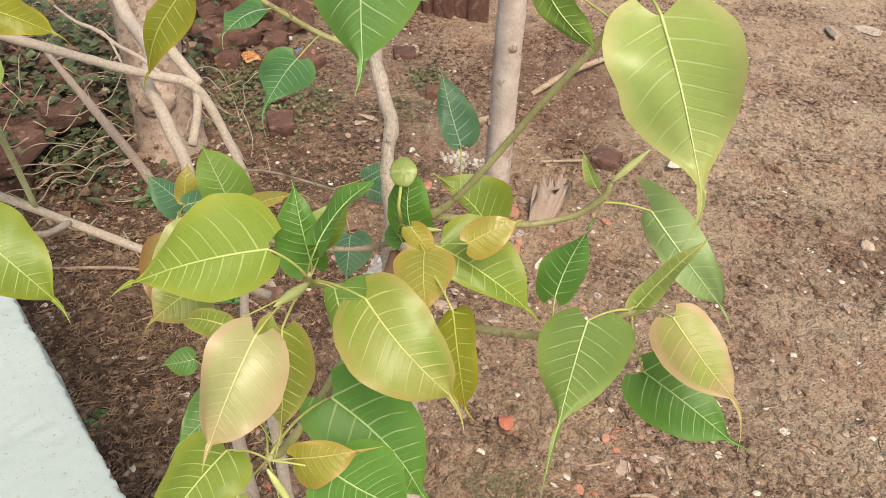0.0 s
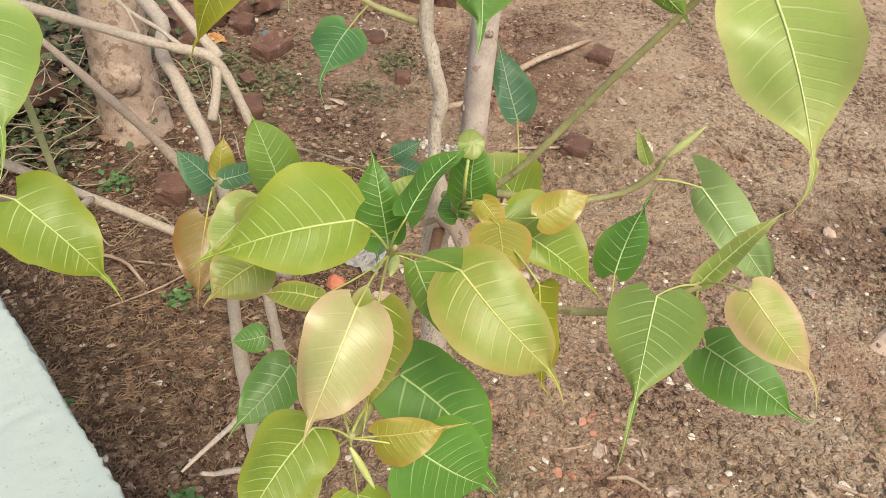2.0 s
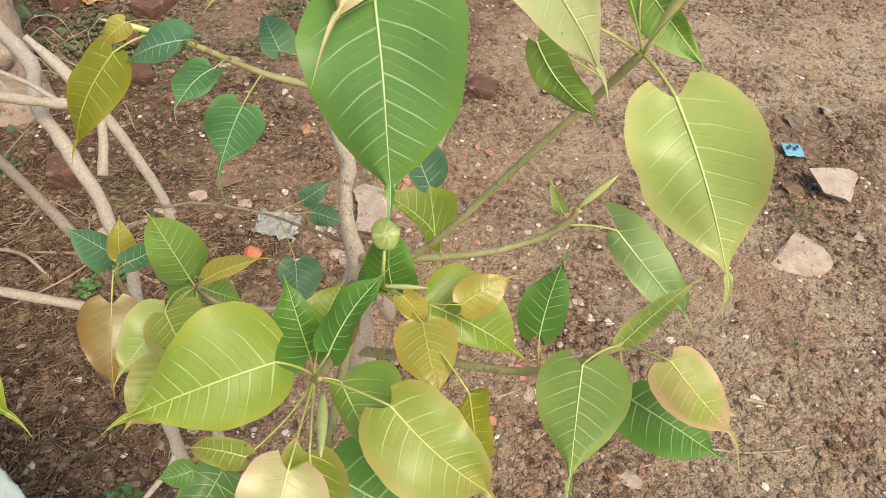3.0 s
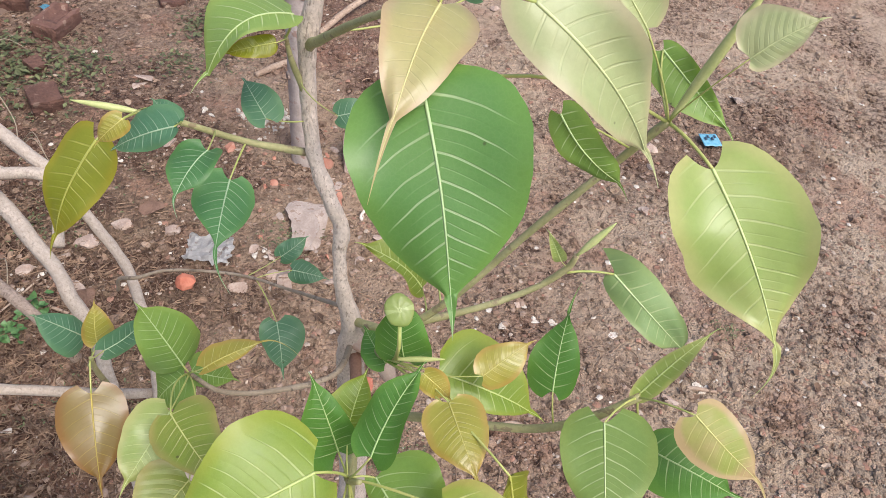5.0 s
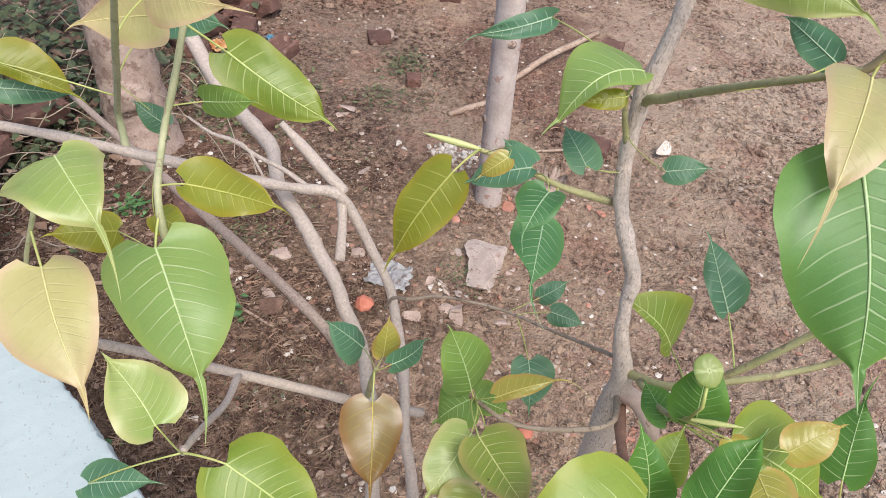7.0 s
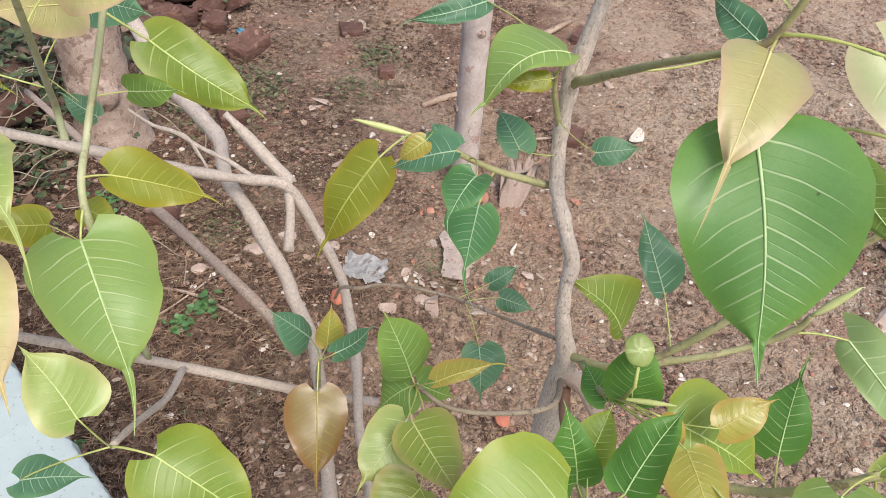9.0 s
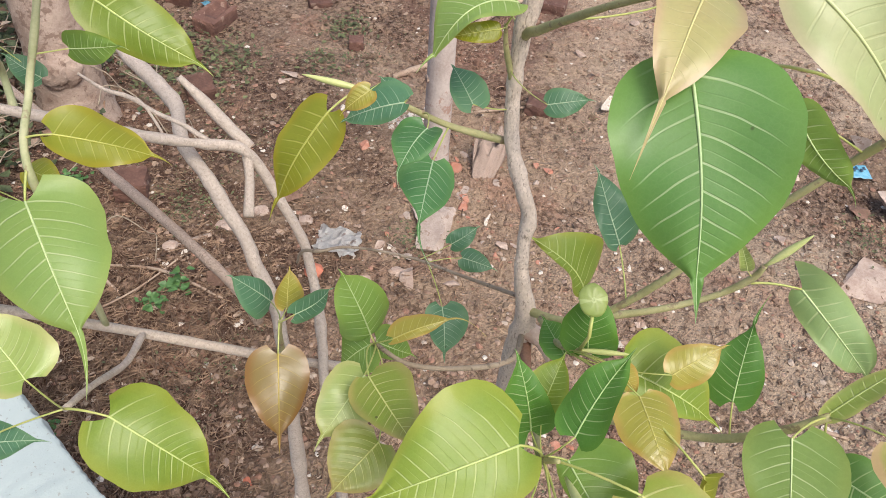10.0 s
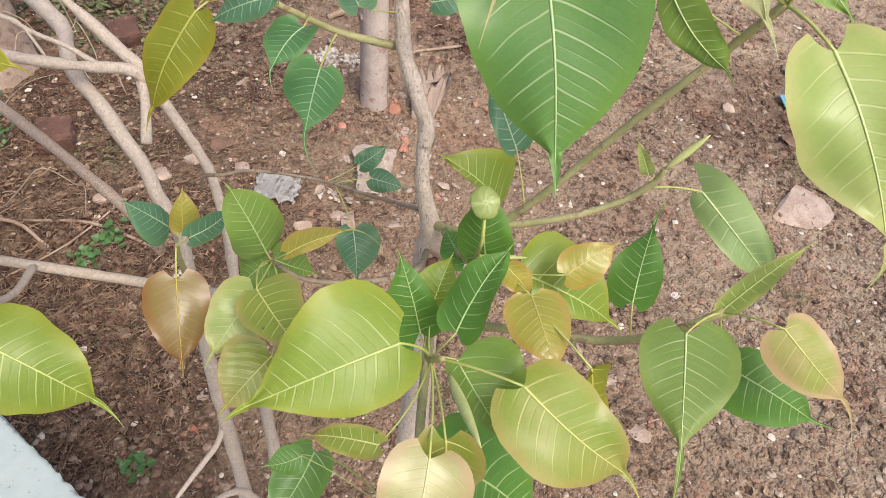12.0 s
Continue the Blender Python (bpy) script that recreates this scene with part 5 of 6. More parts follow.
pole = thing("tree_trunk", (0.03, 2.32, 0), "straight slender pale grey-pink young trunk", "tree trunk")
part("trunk", tube(spline([(0.035, 2.325, -0.05, 0.052), (0.032, 2.322, 0.05, 0.046), (0.022, 2.33, 0.5, 0.044), (0.010, 2.34, 1.0, 0.043), (-0.005, 2.35, 1.8, 0.041), (-0.02, 2.36, 3.0, 0.038)], 8), 18, 0.06, None, 0.04), BARK_POLE, pole)
for z, turn in ((0.34, 200), (0.62, 300), (0.97, 230), (1.42, 280)):
    scar = bmesh.new()
    out = Vector((math.cos(radians(turn)), math.sin(radians(turn)), 0.15))
    at = Vector((0.028 - 0.018 * z, 2.322 + 0.014 * z, z)) + out * 0.038
    tube([(*(at - out * 0.006), 0.017), (*(at + out * 0.006), 0.013), (*(at + out * 0.009), 0.008), (*(at + out * 0.006), 0.003)], 12, 0.2, scar)
    part("branch_scar", scar, BARK_OLD, pole, "brown knot where a side branch was cut")


# ---- stones, bricks and litter that lie on the soil ----
def on_soil(which, x, y, rz, rx=0.0, lift=0.018, group="", label="reddish-brown fired clay brick lying on the soil"):
    return brick(which, x, y, ground_height(x, y) + lift, rx, 0, rz, label, group)


on_soil(5, -0.33, 3.02, 8, 0, 0.018, "", "small brick end standing out of the soil")
on_soil(2, -0.925, 3.10, 72, 6, 0.032, "", "whole brick with a frog lying askew on the soil")
on_soil(3, -0.86, 2.59, 25, 8, 0.024, "", "half brick among weeds")
on_soil(5, -0.95, 2.82, 50, 12, 0.015, "", "brick piece half sunk in the soil")
on_soil(3, -0.935, 2.04, 12, 0, 0.03, "", "half brick standing by the dry litter")
lump("clod", (-0.42, 2.06), (0.11, 0.09), CLOD, "hard brown clod of earth", "clod", 20, 0.6)
on_soil(3, 0.53, 3.48, 75, 0, 0.02, "", "half brick beside a stick")
on_soil(3, -0.53, 3.36, 15, 0, -0.01, "", "brick piece flush with the soil")
lump("stone", (1.04, 1.30), (0.06, 0.045), STONE, "brown stone half sunk in the soil", "stone", 19, 0.4)
on_soil(3, 0.43, 2.68, -20, 0, 0.01, "", "rounded half brick in the soil")
on_soil(3, -1.63, 2.02, 30, 0, 0.02, "", "brick under the creeper")
on_soil(1, -1.70, 2.36, -10, 5, 0.05, "", "brick under the creeper")
lump("clod", (-0.58, 1.70), (0.13, 0.09), CLOD, "dark clod of hard earth", "clod", 21, 0.7)
lump("brick_chunk", (-0.30, 1.74), 0.06, BRICK_ORANGE, "rounded orange-red brick chunk", "brick", 22, 0.8, 0.5)
lump("stone", (-0.15, 1.73), 0.075, STONE, "brown rounded stone on soil", "stone", 23)
lump("stone", (0.055, 2.01), (0.31, 0.27), STONE_PINK, "pale pinkish slab of broken plaster", "stone", 24, 0.34, 0.9, 20)
lump("stone", (0.215, 2.04), 0.055, STONE_WHITE, "small pale angular stone", "stone", 25)
lump("stone", (0.67, 2.70), (0.115, 0.09), STONE_WHITE, "bright white angular stone", "stone", 26, 1.0, sink=0.1)
lump("stone", (1.432, 1.905), (0.25, 0.22), STONE, "flat pinkish-brown slab of stone in the soil", "stone", 27, 0.20, 0.9, 10, sink=0.3)
lump("stone", (1.702, 2.001), (0.085, 0.07), STONE, "brown stone half sunk in the soil", "stone", 18, 0.45)
lump("stone", (1.695, 2.620), (0.125, 0.11), STONE_PINK, "grey-brown angular stone on soil", "stone", 28)
lump("stone", (1.690, 2.215), (0.26, 0.19), STONE_PINK, "large pale pinkish stone on the soil", "stone", 29, 0.5, 0.9, -10)
lump("stone", (1.835, 2.73), (0.10, 0.075), STONE_PINK, "pale pinkish stone on the soil", "stone", 37, 0.6)
lump("stone", (1.31, 2.285), (0.055, 0.045), STONE_PINK, "small pale pinkish stone on the soil", "stone", 38, 0.5)
# a dark lump put in for the shaded hollow left of the pale stone
lump("clod", (1.515, 2.215), (0.11, 0.09), CLOD, "dark lump standing in for a shaded hollow beside a pale stone", "clod", 39, 0.5)
lump("stone", (1.575, 4.15), (0.19, 0.14), STONE_PINK, "pale brown stone on soil", "stone", 30, 0.6)
lump("stone", (1.755, 4.27), (0.20, 0.13), STONE_PINK, "flat pale stone on soil", "stone", 31, 0.4)
lump("stone", (-0.57, 2.77), (0.09, 0.065), STONE, "flat pinkish stone on soil", "stone", 32, 0.35, 0.9, 0)
lump("stone", (-0.51, 3.40), (0.12, 0.07), STONE, "flat brown stone on soil", "stone", 33, 0.3)
lump("brick_chunk", (0.195, 1.355), 0.058, BRICK_ORANGE, "rounded orange-red broken brick chunk", "brick", 34, 0.8, 0.5, sink=0.1)
lump("brick_chunk", (-0.35, 1.06), 0.046, BRICK_ORANGE, "orange-red broken brick chunk", "brick", 35)
for i, (x, y, s) in enumerate(((0.48, 1.40, 0.035), (0.50, 1.38, 0.03), (0.49, 1.36, 0.03), (0.46, 1.41, 0.028), (0.36, 1.22, 0.034), (0.42, 1.22, 0.04), (0.52, 1.43, 0.025))):
    lump("brick_chip", (x, y), s, BRICK_RED, "small orange-red brick chip", "brick chip", 40 + i, 0.4, 0.9, group="brick chips on the soil")
for i, (x, y, s) in enumerate(((0.61, 1.56, 0.036), (0.69, 1.64, 0.036), (0.71, 1.58, 0.034), (0.76, 1.57, 0.03), (0.89, 1.59, 0.045), (0.94, 1.53, 0.034), (0.85, 1.28, 0.03), (0.14, 1.27, 0.03), (0.67, 1.87, 0.028), (-0.24, 2.03, 0.03), (-0.67, 1.28, 0.04), (-0.53, 1.38, 0.04),
                               (-0.12, 1.86, 0.035), (-0.09, 1.88, 0.03), (-0.64, 1.52, 0.025), (-0.02, 2.56, 0.035), (-0.30, 2.55, 0.03), (1.14, 1.33, 0.05), (1.10, 1.36, 0.03))):
    lump("stone_chip", (x, y), s, STONE_WHITE, "small whitish stone chip", "stone chip", 60 + i, 0.45, 0.9, group="white chips on the soil")
for i, (x, y, s) in enumerate(((0.50, 1.31, 0.05), (0.68, 1.23, 0.036), (0.58, 1.36, 0.035), (0.27, 1.93, 0.05), (-0.36, 1.95, 0.05), (-0.52, 1.98, 0.06), (0.11, 1.75, 0.05), (-0.05, 1.78, 0.06), (0.2, 1.83, 0.04), (1.2, 2.05, 0.05), (1.35, 2.4, 0.06), (-0.75, 1.8, 0.05), (0.62, 3.1, 0.06), (0.9, 3.4, 0.05))):
    lump("stone", (x, y), s, STONE, "dusty brown stone on soil", "stone", 90 + i, 0.5, 0.7, group="dusty stones on the soil")

rr = random.Random(71)
for i in range(64):
    x, y = rr.gauss(0.12, 0.20), rr.gauss(2.08, 0.26)
    mat, words, kind = rr.choice(((STONE_PINK, "small angular piece of pinkish plaster", "stone"), (STONE, "small dusty brown piece of stone", "stone"), (BRICK_RED, "small broken piece of red brick", "brick chip"), (STONE_PINK, "small angular piece of pinkish plaster", "stone")))
    lump(kind.replace(" ", "_"), (x, y), 0.018 + 0.045 * rr.random() ** 2, mat, words, kind, 300 + i, rr.uniform(0.3, 0.6), 0.9, group="broken bits round the slender trunk")


def wood_chunk():
    """One split billet with long splinters, wider at its torn top."""
    bm = bmesh.new()
    rings, sides = [], 56
    for j in range(15):
        t = j / 14
        ring = []
        for k in range(sides):
            a = 2 * math.pi * k / sides
            ca, sa = math.cos(a), math.sin(a)
            ridge = 1 + 0.16 * noise.noise(Vector((ca * 2.2, sa * 2.2, t * 0.6))) + 0.20 * noise.noise(Vector((ca * 9, sa * 9, t * 0.8))) + 0.12 * noise.noise(Vector((ca * 22, sa * 22, t * 1.2)))
            fade = (0.72 + 0.42 * t) * ridge
            torn = (0.055 * noise.noise(Vector((ca * 7, sa * 7, 5.0))) + 0.030 * noise.noise(Vector((ca * 17, sa * 17, 8.0)))) * t ** 3
            ring.append(bm.verts.new((0.200 + 0.03 * t + 0.052 * ca * fade, 2.245 + (0.10 + torn) * t + 0.024 * sa * fade, 0.005 + (0.10 + torn) * t + 0.010 * sa)))
        rings.append(ring)
    mid = sum((v.co for v in rings[-1]), Vector()) / sides
    rings.append([bm.verts.new(mid.lerp(v.co, 0.6) + Vector((0, -0.012, -0.016 + 0.012 * noise.noise(v.co * 60)))) for v in rings[-1]])
    for p, q in zip(rings, rings[1:]):
        for k in range(sides):
            bm.faces.new((p[k], p[(k + 1) % sides], q[(k + 1) % sides], q[k]))
    bm.faces.new(rings[0][::-1])
    bm.faces.new(rings[-1])
    return tagged(mesh_object("wood_chunk", bm, WOOD), "split chunk of greyish dead wood beside the slender trunk", "wood")


wood_chunk()


def stick(points, label, mat=None, name="stick"):
    rows = spline([(x, y, ground_height(x, y) + r * 0.7 + h, r) for x, y, h, r in points], 5)
    return tagged(mesh_object(name, tube(rows, 7, 0.25), mat or DEADWOOD), label, "stick")


stick([(0.09, 3.15, 0, 0.013), (0.22, 3.30, 0.03, 0.015), (0.35, 3.46, 0.03, 0.014), (0.48, 3.65, 0.0, 0.012)], "pale dry stick lying on the soil")
stick([(-0.16, 2.82, 0, 0.012), (-0.08, 2.88, 0.004, 0.014), (0.0, 2.96, 0, 0.010)], "short piece of pale dead wood")
stick([(0.74, 1.10, 0, 0.0018), (0.82, 1.13, 0.004, 0.0026), (0.95, 1.175, 0.006, 0.0030), (1.06, 1.172, 0.002, 0.0032), (1.17, 1.178, 0.005, 0.0030), (1.24, 1.20, 0, 0.0026)], "thin wavy root lying on the soil")
stick([(0.33, 1.30, 0, 0.003), (0.42, 1.30, 0.003, 0.003), (0.53, 1.36, 0, 0.002)], "thin curved dry twig")
stick([(-0.55, 1.62, 0, 0.005), (-0.75, 1.70, 0.004, 0.005), (-0.95, 1.72, 0, 0.004)], "dry twig in the litter")
stick([(-0.95, 1.50, 0, 0.003), (-0.8, 1.62, 0.01, 0.003), (-0.7, 1.78, 0, 0.003)], "dry twig in the litter")
stick([(-1.3, 1.65, 0.0, 0.006), (-1.0, 1.70, 0.02, 0.006), (-0.85, 1.62, 0.0, 0.005)], "dry twig in the litter")
stick([(0.15, 2.62, 0.0, 0.005), (0.3, 2.66, 0.006, 0.006), (0.45, 2.70, 0.0, 0.005)], "thin dry twig on soil")

for i, (x, y, s) in enumerate(((1.147, 1.323, 0.040), (0.706, 1.586, 0.028), (0.757, 1.579, 0.026), (1.568, 1.574, 0.025), (1.579, 1.788, 0.022), (-0.251, 2.034, 0.035), (-0.330, 2.584, 0.035), (-0.708, 1.781, 0.030), (0.758, 1.566, 0.030), (0.851, 1.289, 0.032), (0.472, 1.486, 0.030))):
    lump("stone_chip", (x, y), s, STONE_WHITE, "small whitish stone chip", "stone chip", 160 + i, 0.45, 0.9, group="white chips on the soil")
for i, (x, y, s, f) in enumerate(((0.730, 1.080, (0.075, 0.050), 0.30), (0.940, 1.102, (0.075, 0.035), 0.30), (0.663, 1.647, (0.050, 0.045), 0.40), (0.507, 1.321, (0.050, 0.040), 0.40), (-0.684, 1.853, (0.090, 0.060), 0.40), (-0.598, 1.721, (0.100, 0.060), 0.40), (-0.122, 1.878, (0.050, 0.040), 0.50), (-0.069, 1.857, (0.060, 0.040), 0.50), (-0.582, 2.743, (0.100, 0.060), 0.30), (-0.625, 1.930, (0.140, 0.090), 0.35), (0.609, 1.342, (0.055, 0.035), 0.40), (0.684, 1.234, (0.050, 0.040), 0.40), (-0.425, 2.387, (0.070, 0.050), 0.40), (-0.029, 1.754, (0.110, 0.090), 0.50))):
    lump("stone", (x, y), s, STONE, "flat pinkish-brown stone on soil", "stone", 190 + i, f, 0.8, group="flat stones on the soil")
for i, (x, y, s) in enumerate(((0.480, 1.420, 0.040), (0.457, 1.391, 0.030), (0.451, 1.395, 0.040), (0.393, 1.218, 0.040), (0.090, 2.288, 0.080), (0.134, 2.090, 0.070), (0.102, 1.859, 0.035))):
    lump("brick_chunk", (x, y), s, BRICK_RED, "orange-red broken brick chunk", "brick", 220 + i, 0.5, 0.8, group="brick chunks on the soil")
stick([(0.518, 1.231, 0.0, 0.004), (0.571, 1.237, 0.006, 0.0055), (0.627, 1.218, 0.0, 0.004)], "short bent piece of dry root")
stick([(1.105, 1.336, 0.0, 0.006), (1.138, 1.327, 0.006, 0.0065), (1.192, 1.320, 0.0, 0.005)], "short pale piece of root")


def flat_litter(name, at, size, mat, label, category, seed, crumple):
    rnd = random.Random(seed)
    bm = bmesh.new()
    n = 12
    rows = [[None] * (n + 1) for _ in range(n + 1)]
    for j in range(n + 1):
        for i in range(n + 1):
            x, y = (i / n - 0.5) * size[0], (j / n - 0.5) * size[1]
            if i in (0, n) or j in (0, n):
                x, y = x * rnd.uniform(0.72, 1.0), y * rnd.uniform(0.72, 1.0)
            z = crumple * (0.5 + noise.noise(Vector((x * 40, y * 40, seed))) + 0.5 * noise.noise(Vector((x * 90, y * 90, seed + 3))))
            rows[j][i] = bm.verts.new((x, y, z))
    for j in range(n):
        for i in range(n):
            bm.faces.new((rows[j][i], rows[j][i + 1], rows[j + 1][i + 1], rows[j + 1][i]))
    bmesh.ops.solidify(bm, geom=bm.faces[:], thickness=0.0015)
    ob = mesh_object(name, bm, mat, False)
    ob.matrix_world = pose(at[0], at[1], ground_height(*at) + 0.014, 0, 0, at[0] * 40)
    return tagged(ob, label, category)


flat_litter("plastic_film", (-0.25, 1.87), (0.15, 0.12), FOIL, "crumpled greyish plastic film lying on the soil", "litter", 3, 0.020)
flat_litter("orange_wrapper", (-1.19, 3.09), (0.11, 0.08), FLAME, "torn orange wrapper by the brick heap", "litter", 4, 0.012)
flat_litter("blue_scrap", (-1.0, 3.22), (0.06, 0.04), BLUE, "scrap of blue plastic", "litter", 6, 0.008)
sachet = thing("sachet", (1.60, 2.44, ground_height(1.60, 2.44)), "small flat blue printed sachet on the soil", "litter")
sb = bmesh.new()
bmesh.ops.create_grid(sb, x_segments=10, y_segments=8, size=0.5)
for v in sb.verts:
    v.co = Vector((1.60 + v.co.x * 0.075, 2.44 + v.co.y * 0.075, ground_height(1.60, 2.44) + 0.024 + 0.004 * noise.noise(v.co * 4)))
bmesh.ops.solidify(sb, geom=sb.faces[:], thickness=0.002)
part("pouch", sb, BLUE, sachet)
for k in range(4):
    pb = bmesh.new()
    bmesh.ops.create_cube(pb, size=1)
    for v in pb.verts:
        v.co = Vector((1.578 + 0.014 * k + v.co.x * 0.008, 2.44 + 0.012 * (k % 2) + v.co.y * 0.016, ground_height(1.60, 2.44) + 0.0300 + v.co.z * 0.002))
    part("print", pb, INK, sachet)


# ---- brick heap and upright bricks at the back ----
rb = random.Random(11)
for k in range(64):
    a, d = rb.uniform(0, 6.28), rb.random() ** 0.7
    x, y = -1.42 + 0.36 * d * math.cos(a), 3.46 + 0.26 * d * math.sin(a)
    brick(rb.choice((2, 3, 3, 4, 4)), x, y, 0.03 + 0.17 * (1 - d) * rb.uniform(0.5, 1.0), rb.uniform(-35, 35), rb.uniform(-35, 35), rb.uniform(0, 360), "broken brick tumbled in a heap", "bricks in the heap")
for which, x, y, z, turn in ((3, -1.37, 3.27, 0.05, 20), (1, -1.28, 3.20, 0.06, 70), (3, -1.35, 3.09, 0.04, 140), (4, -1.27, 3.04, 0.035, 12), (2, -1.31, 3.14, 0.09, 35), (3, -1.12, 3.25, 0.035, 5), (3, -1.42, 3.17, 0.05, 80)):
    brick(which, x, y, z, rb.uniform(-14, 14), rb.uniform(-14, 14), turn, "broken brick at the foot of the heap", "bricks in the heap")
for k in range(13):
    brick(0, -1.28 + 0.085 * k + rb.uniform(-0.01, 0.01), 3.86 + rb.uniform(-0.02, 0.02), 0.09, rb.uniform(-5, 5), 90 + rb.uniform(-8, 8), 90 + rb.uniform(-10, 10), "brick set on end in a row", "bricks set on end")
for k in range(11):
    brick(rb.choice((0, 1, 3)), rb.uniform(-2.3, -1.75), rb.uniform(1.9, 2.75), rb.uniform(0.02, 0.13), rb.uniform(-15, 15), rb.uniform(-15, 15), rb.uniform(0, 360), "brick half hidden under creeper", "bricks under the creeper")
for k, (x, y, s) in enumerate(((-1.18, 3.28, 0.07), (-1.62, 3.30, 0.10), (-1.1, 3.36, 0.05))):
    lump("stone", (x, y), s, STONE_WHITE, "whitish stone by the brick heap", "stone", 130 + k, 0.6)


# ---- gravel, straw and weeds ----
def gravel():
    rnd = random.Random(2)
    verts, faces = [], []
    base = [Vector(v).normalized() for v in ((0, 0, 1), (0, 0, -0.6), (1, 0, 0.1), (-1, 0.1, 0), (0.1, 1, 0), (0, -1, 0.1), (0.7, 0.7, 0.4), (-0.7, -0.6, 0.4), (0.7, -0.7, 0.3), (-0.7, 0.7, 0.3))]
    tris = ((0, 2, 6), (0, 6, 4), (0, 4, 9), (0, 9, 3), (0, 3, 7), (0, 7, 5), (0, 5, 8), (0, 8, 2), (1, 6, 2), (1, 4, 6), (1, 9, 4), (1, 3, 9), (1, 7, 3), (1, 5, 7), (1, 8, 5), (1, 2, 8))
    for _ in range(46000):
        y = 0.75 + 4.6 * rnd.random() ** 1.35
        x = rnd.uniform(-1.0, 1.0) * (1.1 + 0.45 * y) + 0.15
        dense = 0.5 + noise.noise(Vector((x * 1.7, y * 1.7, 5)))
        if rnd.random() > 0.45 + dense:
            continue
        r = 0.0020 + 0.0090 * rnd.random() ** 3.6
        z = ground_height(x, y) + r * 0.25
        n, spin = len(verts), rnd.uniform(0, 6.28)
        c, s = math.cos(spin), math.sin(spin)
        e, f = rnd.uniform(0.6, 1.3), rnd.uniform(0.4, 0.8)
        for v in base:
            k = r * rnd.uniform(0.8, 1.2)
            verts.append((x + k * (v.x * e * c - v.y * s), y + k * (v.x * e * s + v.y * c), z + k * v.z * f))
        faces.extend((a + n, b + n, d + n) for a, b, d in tris)
    me = bpy.data.meshes.new("gravel")
    me.from_pydata(verts, [], faces)
    me.materials.append(GRAVEL)
    return tagged(new("gravel", me), "loose brown, brick-red and whitish grit on the soil", "gravel", kind="stuff")


def straws():
    rnd = random.Random(3)
    verts, faces = [], []
    for k in range(13000):
        if k < 8200:
            x, y = rnd.gauss(-0.74, 0.36), rnd.gauss(1.45, 0.36)
        else:
            y = 0.9 + 3.6 * rnd.random()
            x = rnd.uniform(-1, 1) * (1.0 + 0.4 * y)
        if y < 0.75:
            continue
        ln, w = rnd.uniform(0.012, 0.045) * (1.7 if rnd.random() < 0.12 else 1.0), rnd.uniform(0.0006, 0.0019)
        a, tilt = rnd.uniform(0, 6.28), rnd.uniform(-0.25, 0.25)
        bend = rnd.uniform(-0.5, 0.5) if rnd.random() < 0.6 else rnd.uniform(-1.9, 1.9)
        n = len(verts)
        z0 = ground_height(x, y) + rnd.uniform(0.002, 0.012)
        px, py = x, y
        for j in range(5):
            t = j / 4
            ang = a + bend * t
            nx, ny = -math.sin(ang), math.cos(ang)
            z = z0 + tilt * ln * t * 0.5 + 0.3 * w
            verts.extend(((px + nx * w, py + ny * w, z), (px, py, z + w * 1.3), (px - nx * w, py - ny * w, z)))
            px, py = px + math.cos(ang) * ln / 4, py + math.sin(ang) * ln / 4
        for j in range(4):
            b = n + 3 * j
            faces.extend(((b, b + 3, b + 4, b + 1), (b + 1, b + 4, b + 5, b + 2)))
    me = bpy.data.meshes.new("straw_litter")
    me.from_pydata(verts, [], faces)
    me.materials.append(STRAW)
    return tagged(new("straw_litter", me), "dry brown straw and stalk litter on the soil", "litter", kind="stuff")


def weed_mesh(name, patches, mat, label, seed, broad=(0.16, 0.34)):
    """Small leaves in tufts; a patch is x, y, reach, count, height, leaf length."""
    rnd = random.Random(seed)
    verts, faces = [], []
    for px, py, reach, count, high, size in patches:
        for _ in range(count):
            x, y = rnd.gauss(px, reach), rnd.gauss(py, reach)
            z = ground_height(x, y) + 0.004 + high * rnd.random() ** 1.4
            ln = size * rnd.uniform(0.5, 1.2)
            w = ln * rnd.uniform(*broad)
            a = rnd.uniform(0, 6.28)
            d = Vector((math.cos(a), math.sin(a), rnd.uniform(-0.5, 0.5)))
            s = Vector((-math.sin(a), math.cos(a), rnd.uniform(-0.4, 0.4)))
            o = Vector((x, y, z))
            n = len(verts)
            up = Vector((0, 0, 1))
            verts.extend((o, o + d * ln * 0.35 + s * w + up * w * 0.3, o + d * ln * 0.4, o + d * ln * 0.35 - s * w + up * w * 0.3, o + d * ln * 0.75 + s * w * 0.6, o + d * ln * 0.75 - s * w * 0.6, o + d * ln - up * w * 0.2))
            faces.extend(((n, n + 2, n + 1), (n, n + 3, n + 2), (n + 1, n + 2, n + 6, n + 4), (n + 2, n + 3, n + 5, n + 6)))
    me = bpy.data.meshes.new(name)
    me.from_pydata(verts, [], faces)
    me.materials.append(mat)
    return tagged(new(name, me), label, "weeds", kind="stuff")


